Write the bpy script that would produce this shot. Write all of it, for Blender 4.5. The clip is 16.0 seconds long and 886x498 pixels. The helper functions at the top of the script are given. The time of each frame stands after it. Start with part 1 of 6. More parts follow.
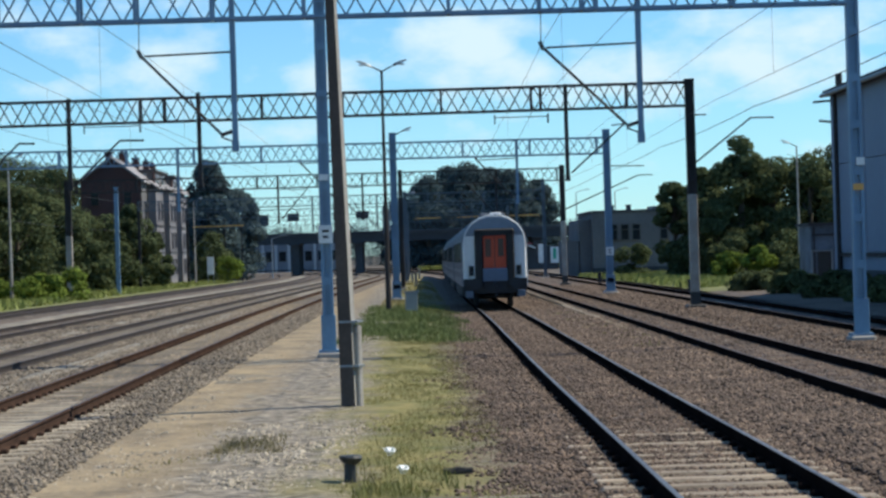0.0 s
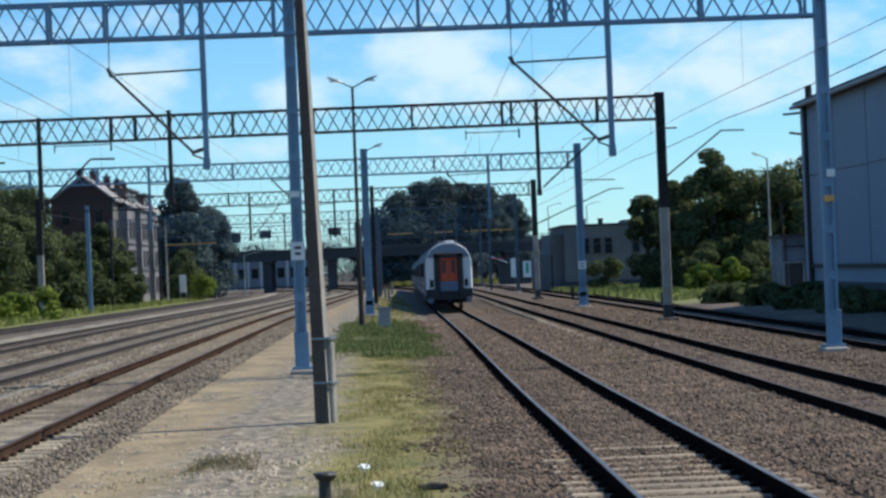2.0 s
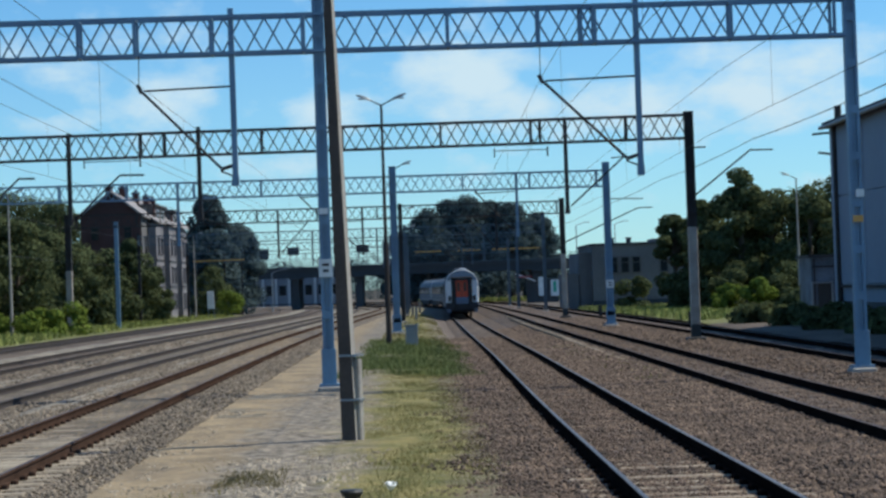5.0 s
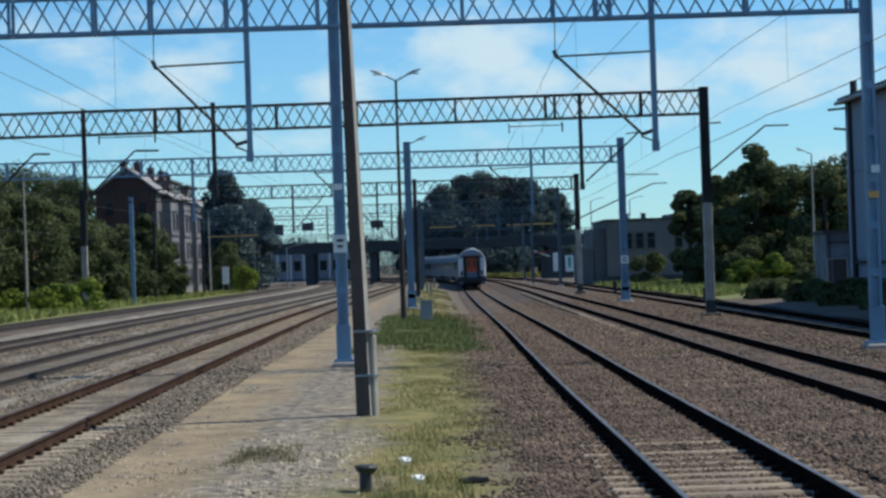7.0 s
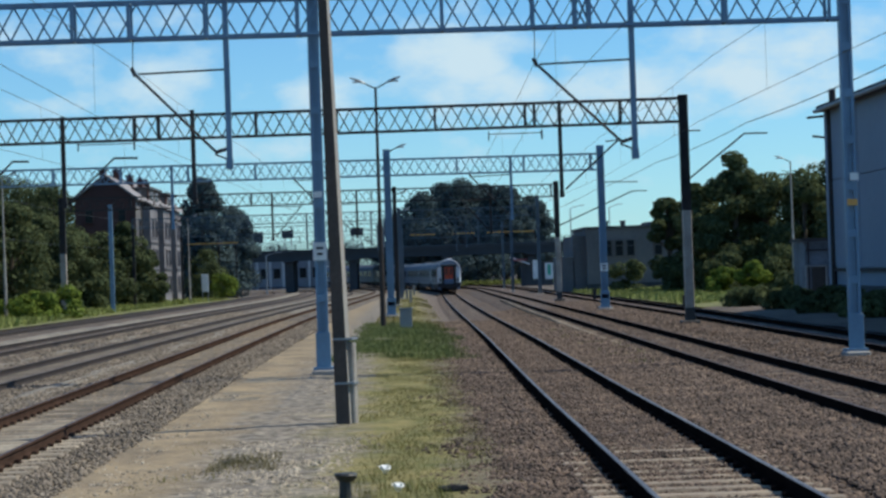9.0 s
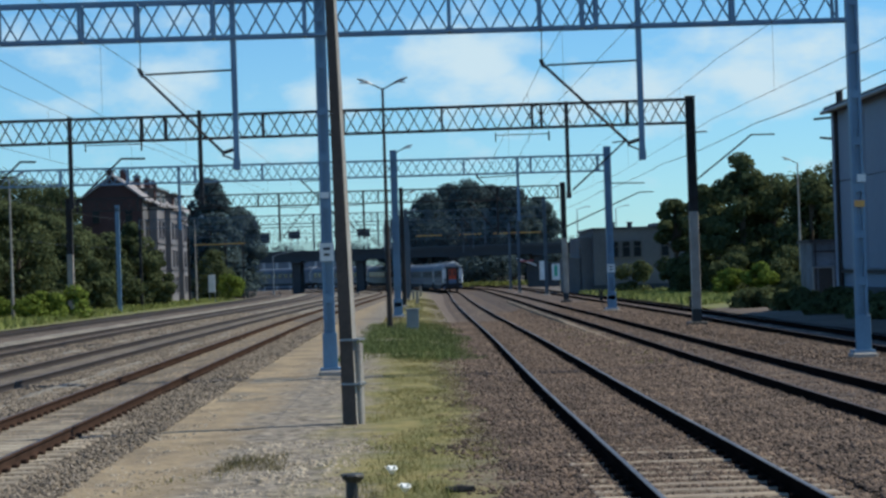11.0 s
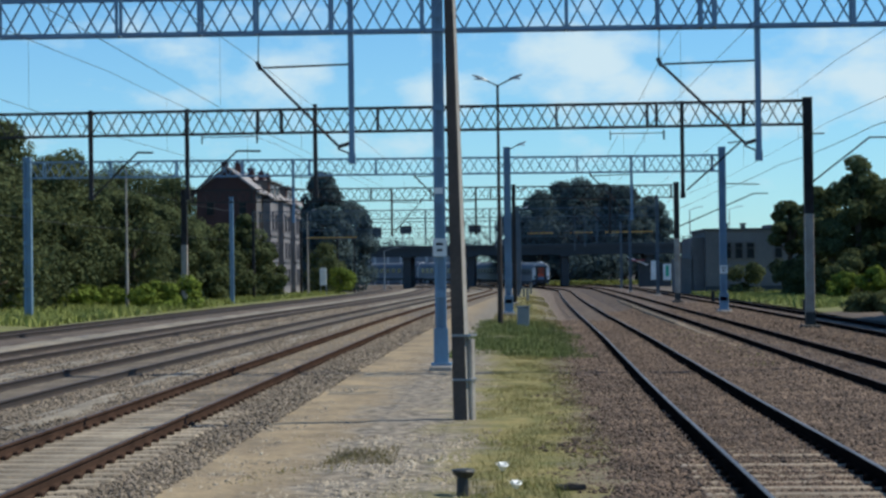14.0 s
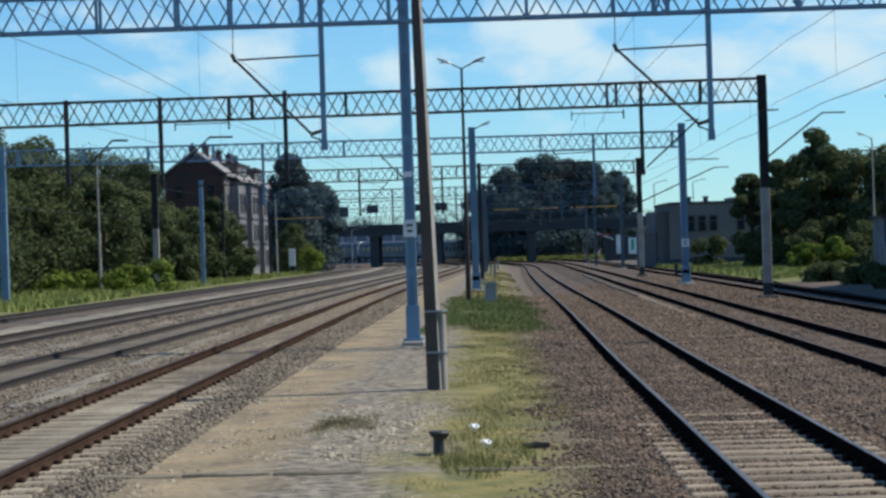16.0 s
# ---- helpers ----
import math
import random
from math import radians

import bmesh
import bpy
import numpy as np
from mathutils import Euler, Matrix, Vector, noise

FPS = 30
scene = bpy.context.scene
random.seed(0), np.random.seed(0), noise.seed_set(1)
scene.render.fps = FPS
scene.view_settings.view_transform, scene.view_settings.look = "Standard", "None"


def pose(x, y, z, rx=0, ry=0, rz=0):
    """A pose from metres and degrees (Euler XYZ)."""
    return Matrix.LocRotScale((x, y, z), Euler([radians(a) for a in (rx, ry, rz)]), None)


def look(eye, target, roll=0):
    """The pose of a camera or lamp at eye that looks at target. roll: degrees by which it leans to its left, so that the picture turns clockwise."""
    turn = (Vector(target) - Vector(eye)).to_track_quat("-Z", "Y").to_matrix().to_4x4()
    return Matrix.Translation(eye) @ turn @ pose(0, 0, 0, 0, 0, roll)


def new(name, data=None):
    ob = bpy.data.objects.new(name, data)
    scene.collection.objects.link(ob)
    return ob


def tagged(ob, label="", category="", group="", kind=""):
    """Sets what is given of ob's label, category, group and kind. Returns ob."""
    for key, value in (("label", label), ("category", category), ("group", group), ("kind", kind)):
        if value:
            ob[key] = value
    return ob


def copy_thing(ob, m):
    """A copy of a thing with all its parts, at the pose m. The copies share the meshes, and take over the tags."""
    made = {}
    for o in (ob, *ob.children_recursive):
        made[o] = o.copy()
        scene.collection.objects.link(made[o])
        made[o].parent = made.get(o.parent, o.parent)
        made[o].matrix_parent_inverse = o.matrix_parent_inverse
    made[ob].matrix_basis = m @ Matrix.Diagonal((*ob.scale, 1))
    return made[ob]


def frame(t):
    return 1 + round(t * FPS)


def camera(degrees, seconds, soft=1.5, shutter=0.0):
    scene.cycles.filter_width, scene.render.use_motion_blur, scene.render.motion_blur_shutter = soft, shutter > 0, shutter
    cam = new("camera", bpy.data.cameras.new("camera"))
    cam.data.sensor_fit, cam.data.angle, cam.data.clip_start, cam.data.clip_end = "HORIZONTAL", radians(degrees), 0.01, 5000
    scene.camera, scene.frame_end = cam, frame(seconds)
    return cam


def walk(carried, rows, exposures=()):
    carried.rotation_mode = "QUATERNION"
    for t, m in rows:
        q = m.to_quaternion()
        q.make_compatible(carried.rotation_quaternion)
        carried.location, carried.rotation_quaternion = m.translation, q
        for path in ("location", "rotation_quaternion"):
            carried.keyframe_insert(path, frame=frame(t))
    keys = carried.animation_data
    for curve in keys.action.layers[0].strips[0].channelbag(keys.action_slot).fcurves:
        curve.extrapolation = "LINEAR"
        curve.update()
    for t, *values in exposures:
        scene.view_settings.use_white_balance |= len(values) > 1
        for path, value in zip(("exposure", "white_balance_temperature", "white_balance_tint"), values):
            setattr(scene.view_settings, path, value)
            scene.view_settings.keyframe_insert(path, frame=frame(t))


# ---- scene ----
cam = camera(25.25, 16.0, soft=2.7)
EYE = Vector((0.0, 0.0, 2.22))
# seconds; turn to the left, tilt up and lean in degrees; the sway of a hand-held camera in metres
TURNS = [
    (0, -0.840, 0.088, -1.776, 0.017, -0.000, -0.003),
    (0.5, -1.569, 0.428, -1.936, 0.011, 0.002, 0.000),
    (1, -1.663, 0.025, -1.953, 0.023, 0.003, -0.003),
    (1.5, -1.474, 0.410, -2.322, 0.025, 0.001, -0.001),
    (2, -1.653, 0.505, -2.357, 0.018, 0.002, -0.001),
    (2.5, -1.529, 0.467, -2.266, 0.022, 0.000, -0.002),
    (3, -0.313, 1.043, -2.149, 0.021, -0.000, 0.001),
    (3.5, -0.718, 1.208, -1.959, 0.014, 0.002, -0.004),
    (6, -0.878, 0.973, -2.001, 0.017, 0.003, -0.001),
    (6.5, -0.439, 1.078, -2.064, 0.009, -0.000, 0.007),
    (7, -0.421, 0.363, -1.961, 0.018, 0.003, -0.001),
    (7.5, -0.695, 0.744, -2.048, 0.018, 0.000, 0.007),
    (8, -0.624, 0.759, -1.985, 0.015, 0.003, -0.002),
    (8.5, -1.029, 0.638, -2.008, 0.014, 0.001, -0.000),
    (9, -1.017, 0.559, -1.965, 0.017, -0.001, 0.004),
    (11.5, -0.649, 0.624, -1.820, 0.011, -0.000, 0.001),
    (12, -0.060, 0.675, -1.695, 0.006, -0.002, -0.001),
    (12.5, 0.557, 0.221, -1.239, 0.001, -0.002, 0.004),
    (13, 1.143, 0.208, -0.952, -0.008, -0.004, -0.001),
    (13.5, 2.531, 0.713, -0.612, -0.032, -0.006, 0.001),
    (14, 2.384, 0.571, -0.731, -0.035, -0.002, -0.001),
    (14.5, 1.977, 0.341, -0.764, -0.028, -0.004, 0.001),
    (15, 2.193, 0.053, -1.343, -0.026, -0.007, 0.003),
    (15.5, 1.801, -0.106, -1.550, -0.013, -0.003, 0.004),
    (15.9, 1.525, -0.146, -1.740, -0.013, -0.003, 0.004),
    (16, 1.433, -0.104, -1.852, -0.025, -2.305, 0.054),
]


def aim(turn, tilt, lean, eye):
    a, b = radians(turn), radians(tilt)
    ahead = Vector((-math.sin(a) * math.cos(b), math.cos(a) * math.cos(b), math.sin(b)))
    return look(eye, eye + ahead * 100, lean)


walk(cam, [(t, aim(a, b, c, EYE + Vector((dx, dy, dz)))) for t, a, b, c, dx, dy, dz in TURNS],
     exposures=[(0.0, 0.12, 6500, 4), (3.5, 0.0, 6330, 4), (6.0, -0.14, 6330, 4), (12.0, -0.14, 6330, 4), (16.0, -0.06, 6420, 4)])

# ---- sky, sun ----
SUN_EL, SUN_AZ = radians(52), radians(12)  # azimuth from +x towards +y
world = bpy.data.worlds.new("world")
scene.world = world
world.use_nodes = True
wn, wl = world.node_tree.nodes, world.node_tree.links
wn.clear()
w_out = wn.new("ShaderNodeOutputWorld")
w_bg = wn.new("ShaderNodeBackground")
w_bg.inputs["Strength"].default_value = 0.12
w_sky = wn.new("ShaderNodeTexSky")
w_sky.sky_type, w_sky.sun_disc = "NISHITA", False
w_sky.sun_elevation, w_sky.sun_rotation = SUN_EL, math.pi / 2 - SUN_AZ
w_sky.air_density, w_sky.dust_density, w_sky.ozone_density = 1.0, 0.0, 3.0
w_geo = wn.new("ShaderNodeTexCoord")
w_map = wn.new("ShaderNodeMapping")
w_map.inputs["Scale"].default_value = (14.0, 14.0, 26.0)
w_map.inputs["Location"].default_value = (2.3, 0.4, 1.1)
w_noise = wn.new("ShaderNodeTexNoise")
w_noise.inputs["Scale"].default_value = 1.9
w_noise.inputs["Detail"].default_value = 8
w_noise.inputs["Roughness"].default_value = 0.55
wl.new(w_geo.outputs["Generated"], w_map.inputs["Vector"])
wl.new(w_map.outputs["Vector"], w_noise.inputs["Vector"])


def sky_math(op, a, b):
    m = wn.new("ShaderNodeMath")
    m.operation = op
    for k, v in enumerate((a, b)):
        if isinstance(v, (int, float)):
            m.inputs[k].default_value = v
        else:
            wl.new(v, m.inputs[k])
    return m.outputs[0]


# fair-weather cumulus heaps: direction, half width, half height, density
HEAPS = [((-0.169, 0.98, 0.108), 0.022, 0.011, 0.8), ((-0.122, 0.988, 0.095), 0.018, 0.015, 1.0), ((0.032, 0.994, 0.104), 0.022, 0.019, 1.2), ((0.047, 0.995, 0.09), 0.020, 0.011, 1.05),
         ((0.171, 0.981, 0.087), 0.042, 0.012, 1.1), ((0.124, 0.989, 0.086), 0.034, 0.014, 0.9), ((-0.038, 0.995, 0.089), 0.028, 0.008, 0.9), ((0.198, 0.975, 0.104), 0.045, 0.012, 0.7), ((-0.158, 0.984, 0.087), 0.024, 0.006, 0.8), ((-0.078, 0.995, 0.06), 0.030, 0.008, 0.6)]
w_heap = 0.0
for w_c, w_w, w_h, w_d in HEAPS:
    w_off = wn.new("ShaderNodeMapping")
    w_off.vector_type = "TEXTURE"
    w_off.inputs["Location"].default_value = w_c
    w_off.inputs["Scale"].default_value = (w_w * 1.9, 1.0, w_h * 1.9)
    w_len = wn.new("ShaderNodeVectorMath")
    w_len.operation = "LENGTH"
    wl.new(w_geo.outputs["Generated"], w_off.inputs["Vector"])
    wl.new(w_off.outputs["Vector"], w_len.inputs[0])
    w_near = sky_math("MAXIMUM", sky_math("SUBTRACT", 1.0, w_len.outputs["Value"]), 0.0)
    w_heap = sky_math("MAXIMUM", w_heap, sky_math("MULTIPLY", w_near, w_d))
w_fac = sky_math("ADD", sky_math("MULTIPLY", w_heap, 0.42), w_noise.outputs["Fac"])
w_ramp = wn.new("ShaderNodeValToRGB")
w_ramp.color_ramp.interpolation = "EASE"
w_ramp.color_ramp.elements[0].position, w_ramp.color_ramp.elements[1].position = 0.45, 0.95
wl.new(w_fac, w_ramp.inputs["Fac"])
# the heaps thin out towards the zenith
w_sep = wn.new("ShaderNodeSeparateXYZ")
wl.new(w_geo.outputs["Generated"], w_sep.inputs[0])
w_high = wn.new("ShaderNodeMapRange")
w_high.inputs["From Min"].default_value, w_high.inputs["From Max"].default_value = 0.26, 0.6
w_high.inputs["To Min"].default_value, w_high.inputs["To Max"].default_value = 1.0, 0.4
wl.new(w_sep.outputs["Z"], w_high.inputs["Value"])
# a thin white veil that thickens towards the horizon
w_veil = wn.new("ShaderNodeMapRange")
w_veil.inputs["From Min"].default_value, w_veil.inputs["From Max"].default_value = 0.0, 0.16
w_veil.inputs["To Min"].default_value, w_veil.inputs["To Max"].default_value = 0.27, 0.03
wl.new(w_sep.outputs["Z"], w_veil.inputs["Value"])
w_mix = wn.new("ShaderNodeMix")
w_mix.data_type = "RGBA"
w_mix.inputs[7].default_value = (5.7, 7.0, 8.0, 1)
wl.new(sky_math("MAXIMUM", sky_math("MULTIPLY", w_ramp.outputs["Color"], w_high.outputs[0]), w_veil.outputs[0]), w_mix.inputs[0])
w_tint = wn.new("ShaderNodeMix")
w_tint.data_type, w_tint.blend_type = "RGBA", "MULTIPLY"
w_tint.inputs[0].default_value = 1.0
w_tint.inputs[7].default_value = (0.53, 0.92, 1.22, 1)
wl.new(w_sky.outputs["Color"], w_tint.inputs[6])
wl.new(w_tint.outputs[2], w_mix.inputs[6])
wl.new(w_mix.outputs[2], w_bg.inputs["Color"])
wl.new(w_bg.outputs["Background"], w_out.inputs["Surface"])

sun = new("sun", bpy.data.lights.new("sun", "SUN"))
sun.data.energy, sun.data.angle, sun.data.color = 5.0, radians(0.6), (1.0, 0.905, 0.77)
SUN_DIR = Vector((math.cos(SUN_EL) * math.cos(SUN_AZ), math.cos(SUN_EL) * math.sin(SUN_AZ), math.sin(SUN_EL)))
sun.matrix_world = look(SUN_DIR * 50, (0, 0, 0))

# ---- materials ----


def material(name, base, dark=None, scale=3.0, fine=40.0, rough=0.8, metal=0.0, bump=0.3, relief=0.01, spread=0.5, vary=0.0, space="Object"):
    """Two scales of noise between a base colour and a worn one, with fine relief."""
    mat = bpy.data.materials.new(name)
    mat.use_nodes = True
    n, l = mat.node_tree.nodes, mat.node_tree.links
    b = n["Principled BSDF"]
    dark = dark or tuple(c * 0.6 for c in base)
    co = n.new("ShaderNodeTexCoord")
    big, small = n.new("ShaderNodeTexNoise"), n.new("ShaderNodeTexNoise")
    big.inputs["Scale"].default_value, big.inputs["Detail"].default_value = scale, 5
    small.inputs["Scale"].default_value, small.inputs["Detail"].default_value = fine, 4
    add = n.new("ShaderNodeMath")
    add.operation = "MULTIPLY_ADD"
    add.inputs[1].default_value = 0.45
    ramp = n.new("ShaderNodeValToRGB")
    e = ramp.color_ramp.elements
    e[0].position, e[1].position = 0.72 - spread / 2, 0.72 + spread / 2
    e[0].color, e[1].color = (*dark, 1), (*base, 1)
    for tex in (big, small):
        l.new(co.outputs[space], tex.inputs["Vector"])
    l.new(small.outputs["Fac"], add.inputs[0])
    l.new(big.outputs["Fac"], add.inputs[2])
    l.new(add.outputs[0], ramp.inputs["Fac"])
    colour = ramp.outputs["Color"]
    if vary:
        info, geo, hsv, sm = n.new("ShaderNodeObjectInfo"), n.new("ShaderNodeNewGeometry"), n.new("ShaderNodeHueSaturation"), n.new("ShaderNodeMath")
        sm.operation = "ADD"
        fr = n.new("ShaderNodeMath")
        fr.operation = "FRACT"
        mr = n.new("ShaderNodeMapRange")
        mr.inputs["To Min"].default_value, mr.inputs["To Max"].default_value = 1 - vary, 1 + vary
        l.new(info.outputs["Random"], sm.inputs[0])
        l.new(geo.outputs["Random Per Island"], sm.inputs[1])
        l.new(sm.outputs[0], fr.inputs[0])
        l.new(fr.outputs[0], mr.inputs["Value"])
        l.new(mr.outputs[0], hsv.inputs["Value"])
        l.new(colour, hsv.inputs["Color"])
        colour = hsv.outputs["Color"]
    l.new(colour, b.inputs["Base Color"])
    b.inputs["Roughness"].default_value, b.inputs["Metallic"].default_value = rough, metal
    if bump:
        bp = n.new("ShaderNodeBump")
        bp.inputs["Strength"].default_value, bp.inputs["Distance"].default_value = bump, relief
        l.new(small.outputs["Fac"], bp.inputs["Height"])
        l.new(bp.outputs["Normal"], b.inputs["Normal"])
    return mat


def foliage(name, light, deep, vary=0.35):
    """Matt leaves that let some light through."""
    mat = material(name, light, deep, scale=0.35, fine=2.2, rough=0.85, bump=0, spread=0.5, vary=vary)
    n, l = mat.node_tree.nodes, mat.node_tree.links
    b = n["Principled BSDF"]
    colour = b.inputs["Base Color"].links[0].from_socket
    top, through_leaf, mix = n.new("ShaderNodeBsdfDiffuse"), n.new("ShaderNodeBsdfTranslucent"), n.new("ShaderNodeMixShader")
    mix.inputs[0].default_value = 0.32
    l.new(colour, top.inputs["Color"])
    l.new(colour, through_leaf.inputs["Color"])
    l.new(top.outputs[0], mix.inputs[1])
    l.new(through_leaf.outputs[0], mix.inputs[2])
    l.new(mix.outputs[0], n["Material Output"].inputs["Surface"])
    n.remove(b)
    return mat


M = {}
M["ballast"] = material("brown_ballast", (0.135, 0.094, 0.068), (0.042, 0.030, 0.023), 1.2, 18, 0.95, bump=1.0, relief=0.05, spread=0.42)
M["stone"] = material("ballast_stone", (0.175, 0.122, 0.088), (0.062, 0.044, 0.034), 1.1, 9, 0.95, bump=0.2, spread=0.5, vary=0.6)
M["stone_grey"] = material("grey_ballast_stone", (0.25, 0.203, 0.15), (0.125, 0.10, 0.076), 1.1, 9, 0.95, bump=0.2, spread=0.5, vary=0.5)
M["stone_tan"] = material("sandy_ballast_stone", (0.34, 0.265, 0.175), (0.16, 0.124, 0.085), 1.1, 9, 0.95, bump=0.2, spread=0.5, vary=0.4)
M["stone_pale"] = material("pale_gravel_stone", (0.36, 0.30, 0.225), (0.17, 0.138, 0.10), 1.1, 9, 0.95, bump=0.2, spread=0.5, vary=0.5)
M["rubble"] = material("pale_rubble", (0.42, 0.36, 0.275), (0.21, 0.175, 0.13), 1.1, 9, 0.95, bump=0.2, spread=0.5, vary=0.4)
M["ballast_grey"] = material("grey_ballast", (0.19, 0.156, 0.115), (0.072, 0.058, 0.044), 0.9, 18, 0.95, bump=1.0, relief=0.05, spread=0.42)
M["gravel_pale"] = material("pale_gravel", (0.30, 0.262, 0.205), (0.12, 0.105, 0.082), 0.6, 18, 0.95, bump=0.8, relief=0.03)
M["soil"] = material("brown_soil", (0.135, 0.10, 0.073), (0.05, 0.038, 0.029), 0.5, 12, 0.95, bump=0.8, relief=0.03)
M["rail_top"] = material("worn_rail_steel", (0.17, 0.175, 0.18), (0.08, 0.08, 0.085), 0.7, 30, 0.5, 0.5, 0.1)
# near-black holds the shade on the rail flanks turned from the sun
M["rail_side"] = material("shade_dark_rail_steel", (0.016, 0.012, 0.011), (0.007, 0.006, 0.006), 1.5, 25, 0.75, 0.0, 0.3)
M["rail_rust"] = material("rusty_rail_steel", (0.082, 0.051, 0.038), (0.038, 0.025, 0.02), 1.5, 25, 0.85, 0.0, 0.3)
M["rail_brown"] = material("dark_brown_rail_steel", (0.042, 0.029, 0.024), (0.02, 0.015, 0.013), 1.5, 25, 0.85, 0.0, 0.3)
M["rail_rust_top"] = material("dull_rail_steel", (0.10, 0.075, 0.065), (0.06, 0.045, 0.04), 1.5, 25, 0.6, 0.4, 0.2)
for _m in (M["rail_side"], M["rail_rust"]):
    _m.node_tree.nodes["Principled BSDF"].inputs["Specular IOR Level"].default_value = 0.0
M["sleeper"] = material("weathered_concrete_sleeper", (0.36, 0.29, 0.21), (0.14, 0.11, 0.08), 2.0, 30, 0.9, bump=0.5, vary=0.25)
M["sleeper_pale"] = material("pale_concrete_sleeper", (0.46, 0.39, 0.29), (0.18, 0.145, 0.105), 2.0, 30, 0.9, bump=0.5, vary=0.25)
M["blue_paint"] = material("blue_grey_paint", (0.175, 0.285, 0.40), (0.12, 0.195, 0.28), 0.8, 14, 0.5, 0.1, 0.15)
M["far_paint"] = material("dull_blue_grey_paint", (0.105, 0.14, 0.175), (0.07, 0.095, 0.12), 0.8, 8, 0.6, 0.0, 0.1)
M["dark_steel"] = material("rust_dark_steel", (0.045, 0.038, 0.036), (0.02, 0.018, 0.018), 0.9, 14, 0.8, 0.1, 0.2)
M["grey_steel"] = material("galvanised_steel", (0.30, 0.33, 0.35), (0.18, 0.20, 0.22), 1.4, 18, 0.5, 0.4, 0.1)
M["wire"] = material("tarnished_wire", (0.05, 0.052, 0.055), (0.03, 0.03, 0.032), 2, 10, 0.8, 0.0, 0)
M["insulator"] = material("brown_porcelain", (0.12, 0.06, 0.04), None, 2, 10, 0.25, 0.0, 0)
M["pole_concrete"] = material("weathered_pole_concrete", (0.40, 0.38, 0.34), (0.20, 0.18, 0.165), 1.2, 22, 0.9, bump=0.4)
M["pale_post"] = material("pale_flaking_paint", (0.42, 0.38, 0.33), (0.24, 0.20, 0.17), 1.2, 12, 0.85, bump=0.3)
M["white_paint"] = material("white_paint", (0.80, 0.80, 0.78), (0.62, 0.62, 0.60), 1.5, 16, 0.45, bump=0.05)
M["coach_white"] = material("coach_white_paint", (0.78, 0.79, 0.80), (0.60, 0.61, 0.62), 0.5, 8, 0.35, bump=0.02)
# white coach side with its shade put into the colour
M["coach_side_shade"] = material("coach_side_shaded_white", (0.085, 0.105, 0.15), (0.055, 0.07, 0.10), 0.5, 8, 0.5, bump=0.02)
# brown pole concrete with the shade of its sunless faces in the colour
M["pole_shade"] = material("shaded_brown_concrete", (0.105, 0.08, 0.067), (0.05, 0.04, 0.034), 1.0, 16, 0.9, bump=0.3)
M["coach_grey"] = material("coach_roof_grey", (0.21, 0.25, 0.31), (0.14, 0.17, 0.21), 0.5, 8, 0.5, bump=0.05)
M["coach_roof"] = material("dark_coach_roof", (0.10, 0.125, 0.165), (0.06, 0.075, 0.10), 0.4, 8, 0.65, bump=0.05)
M["coach_blue"] = material("coach_blue_grey_paint", (0.10, 0.14, 0.22), (0.065, 0.09, 0.14), 0.5, 8, 0.4, bump=0.02)
M["coach_dark"] = material("dark_underframe", (0.035, 0.038, 0.045), (0.018, 0.02, 0.024), 1.0, 10, 0.8, bump=0.2)
M["rubber"] = material("black_rubber", (0.02, 0.02, 0.022), (0.012, 0.012, 0.013), 1.0, 10, 0.7, bump=0.1)
M["orange"] = material("orange_red_door_paint", (0.62, 0.075, 0.02), (0.48, 0.05, 0.016), 0.8, 8, 0.45, bump=0.02)
M["door_pane"] = material("brown_door_pane", (0.10, 0.03, 0.018), (0.05, 0.018, 0.012), 0.8, 8, 0.3, bump=0)
M["glass"] = material("dark_tinted_glass", (0.025, 0.03, 0.035), (0.015, 0.018, 0.02), 0.8, 5, 0.08, 0.0, 0)
M["brick"] = material("dark_red_brick", (0.095, 0.04, 0.034), (0.05, 0.025, 0.023), 0.4, 5, 0.9, bump=0.5, relief=0.02)
M["render_grey"] = material("grey_lime_render", (0.15, 0.142, 0.14), (0.065, 0.06, 0.06), 0.25, 3, 0.9, bump=0.2)
M["bay_render"] = material("pale_stained_render", (0.24, 0.225, 0.235), (0.11, 0.10, 0.105), 0.25, 3, 0.9, bump=0.2)
M["block"] = material("grey_concrete_block", (0.16, 0.16, 0.165), (0.095, 0.095, 0.10), 0.3, 4, 0.9, bump=0.2)
M["shed_wall"] = material("blue_grey_sheet_wall", (0.20, 0.25, 0.33), (0.155, 0.195, 0.26), 0.12, 3, 0.7, bump=0.1)
M["shed_sheet"] = material("weathered_blue_sheet", (0.13, 0.165, 0.215), (0.05, 0.062, 0.08), 0.9, 6, 0.7, bump=0.2, spread=0.4)
M["roof_felt"] = material("dark_roof_felt", (0.075, 0.075, 0.08), (0.04, 0.04, 0.045), 0.4, 6, 0.85, bump=0.2)
M["roof_tile"] = material("grey_roof_slate", (0.34, 0.31, 0.30), (0.20, 0.18, 0.18), 0.5, 5, 0.75, bump=0.3)
M["bridge"] = material("sooty_bridge_concrete", (0.065, 0.07, 0.076), (0.03, 0.033, 0.037), 0.15, 2, 0.9, bump=0.2)
M["bridge_steel"] = material("dark_bridge_girder_paint", (0.035, 0.042, 0.05), (0.02, 0.024, 0.03), 0.2, 2, 0.7, bump=0.1)
M["parapet"] = material("grey_parapet_panel", (0.075, 0.092, 0.115), (0.045, 0.055, 0.07), 0.1, 1.4, 0.7, bump=0.1)
M["yellow"] = material("yellow_orange_paint", (0.75, 0.40, 0.10), (0.55, 0.26, 0.08), 0.3, 4, 0.6, bump=0)
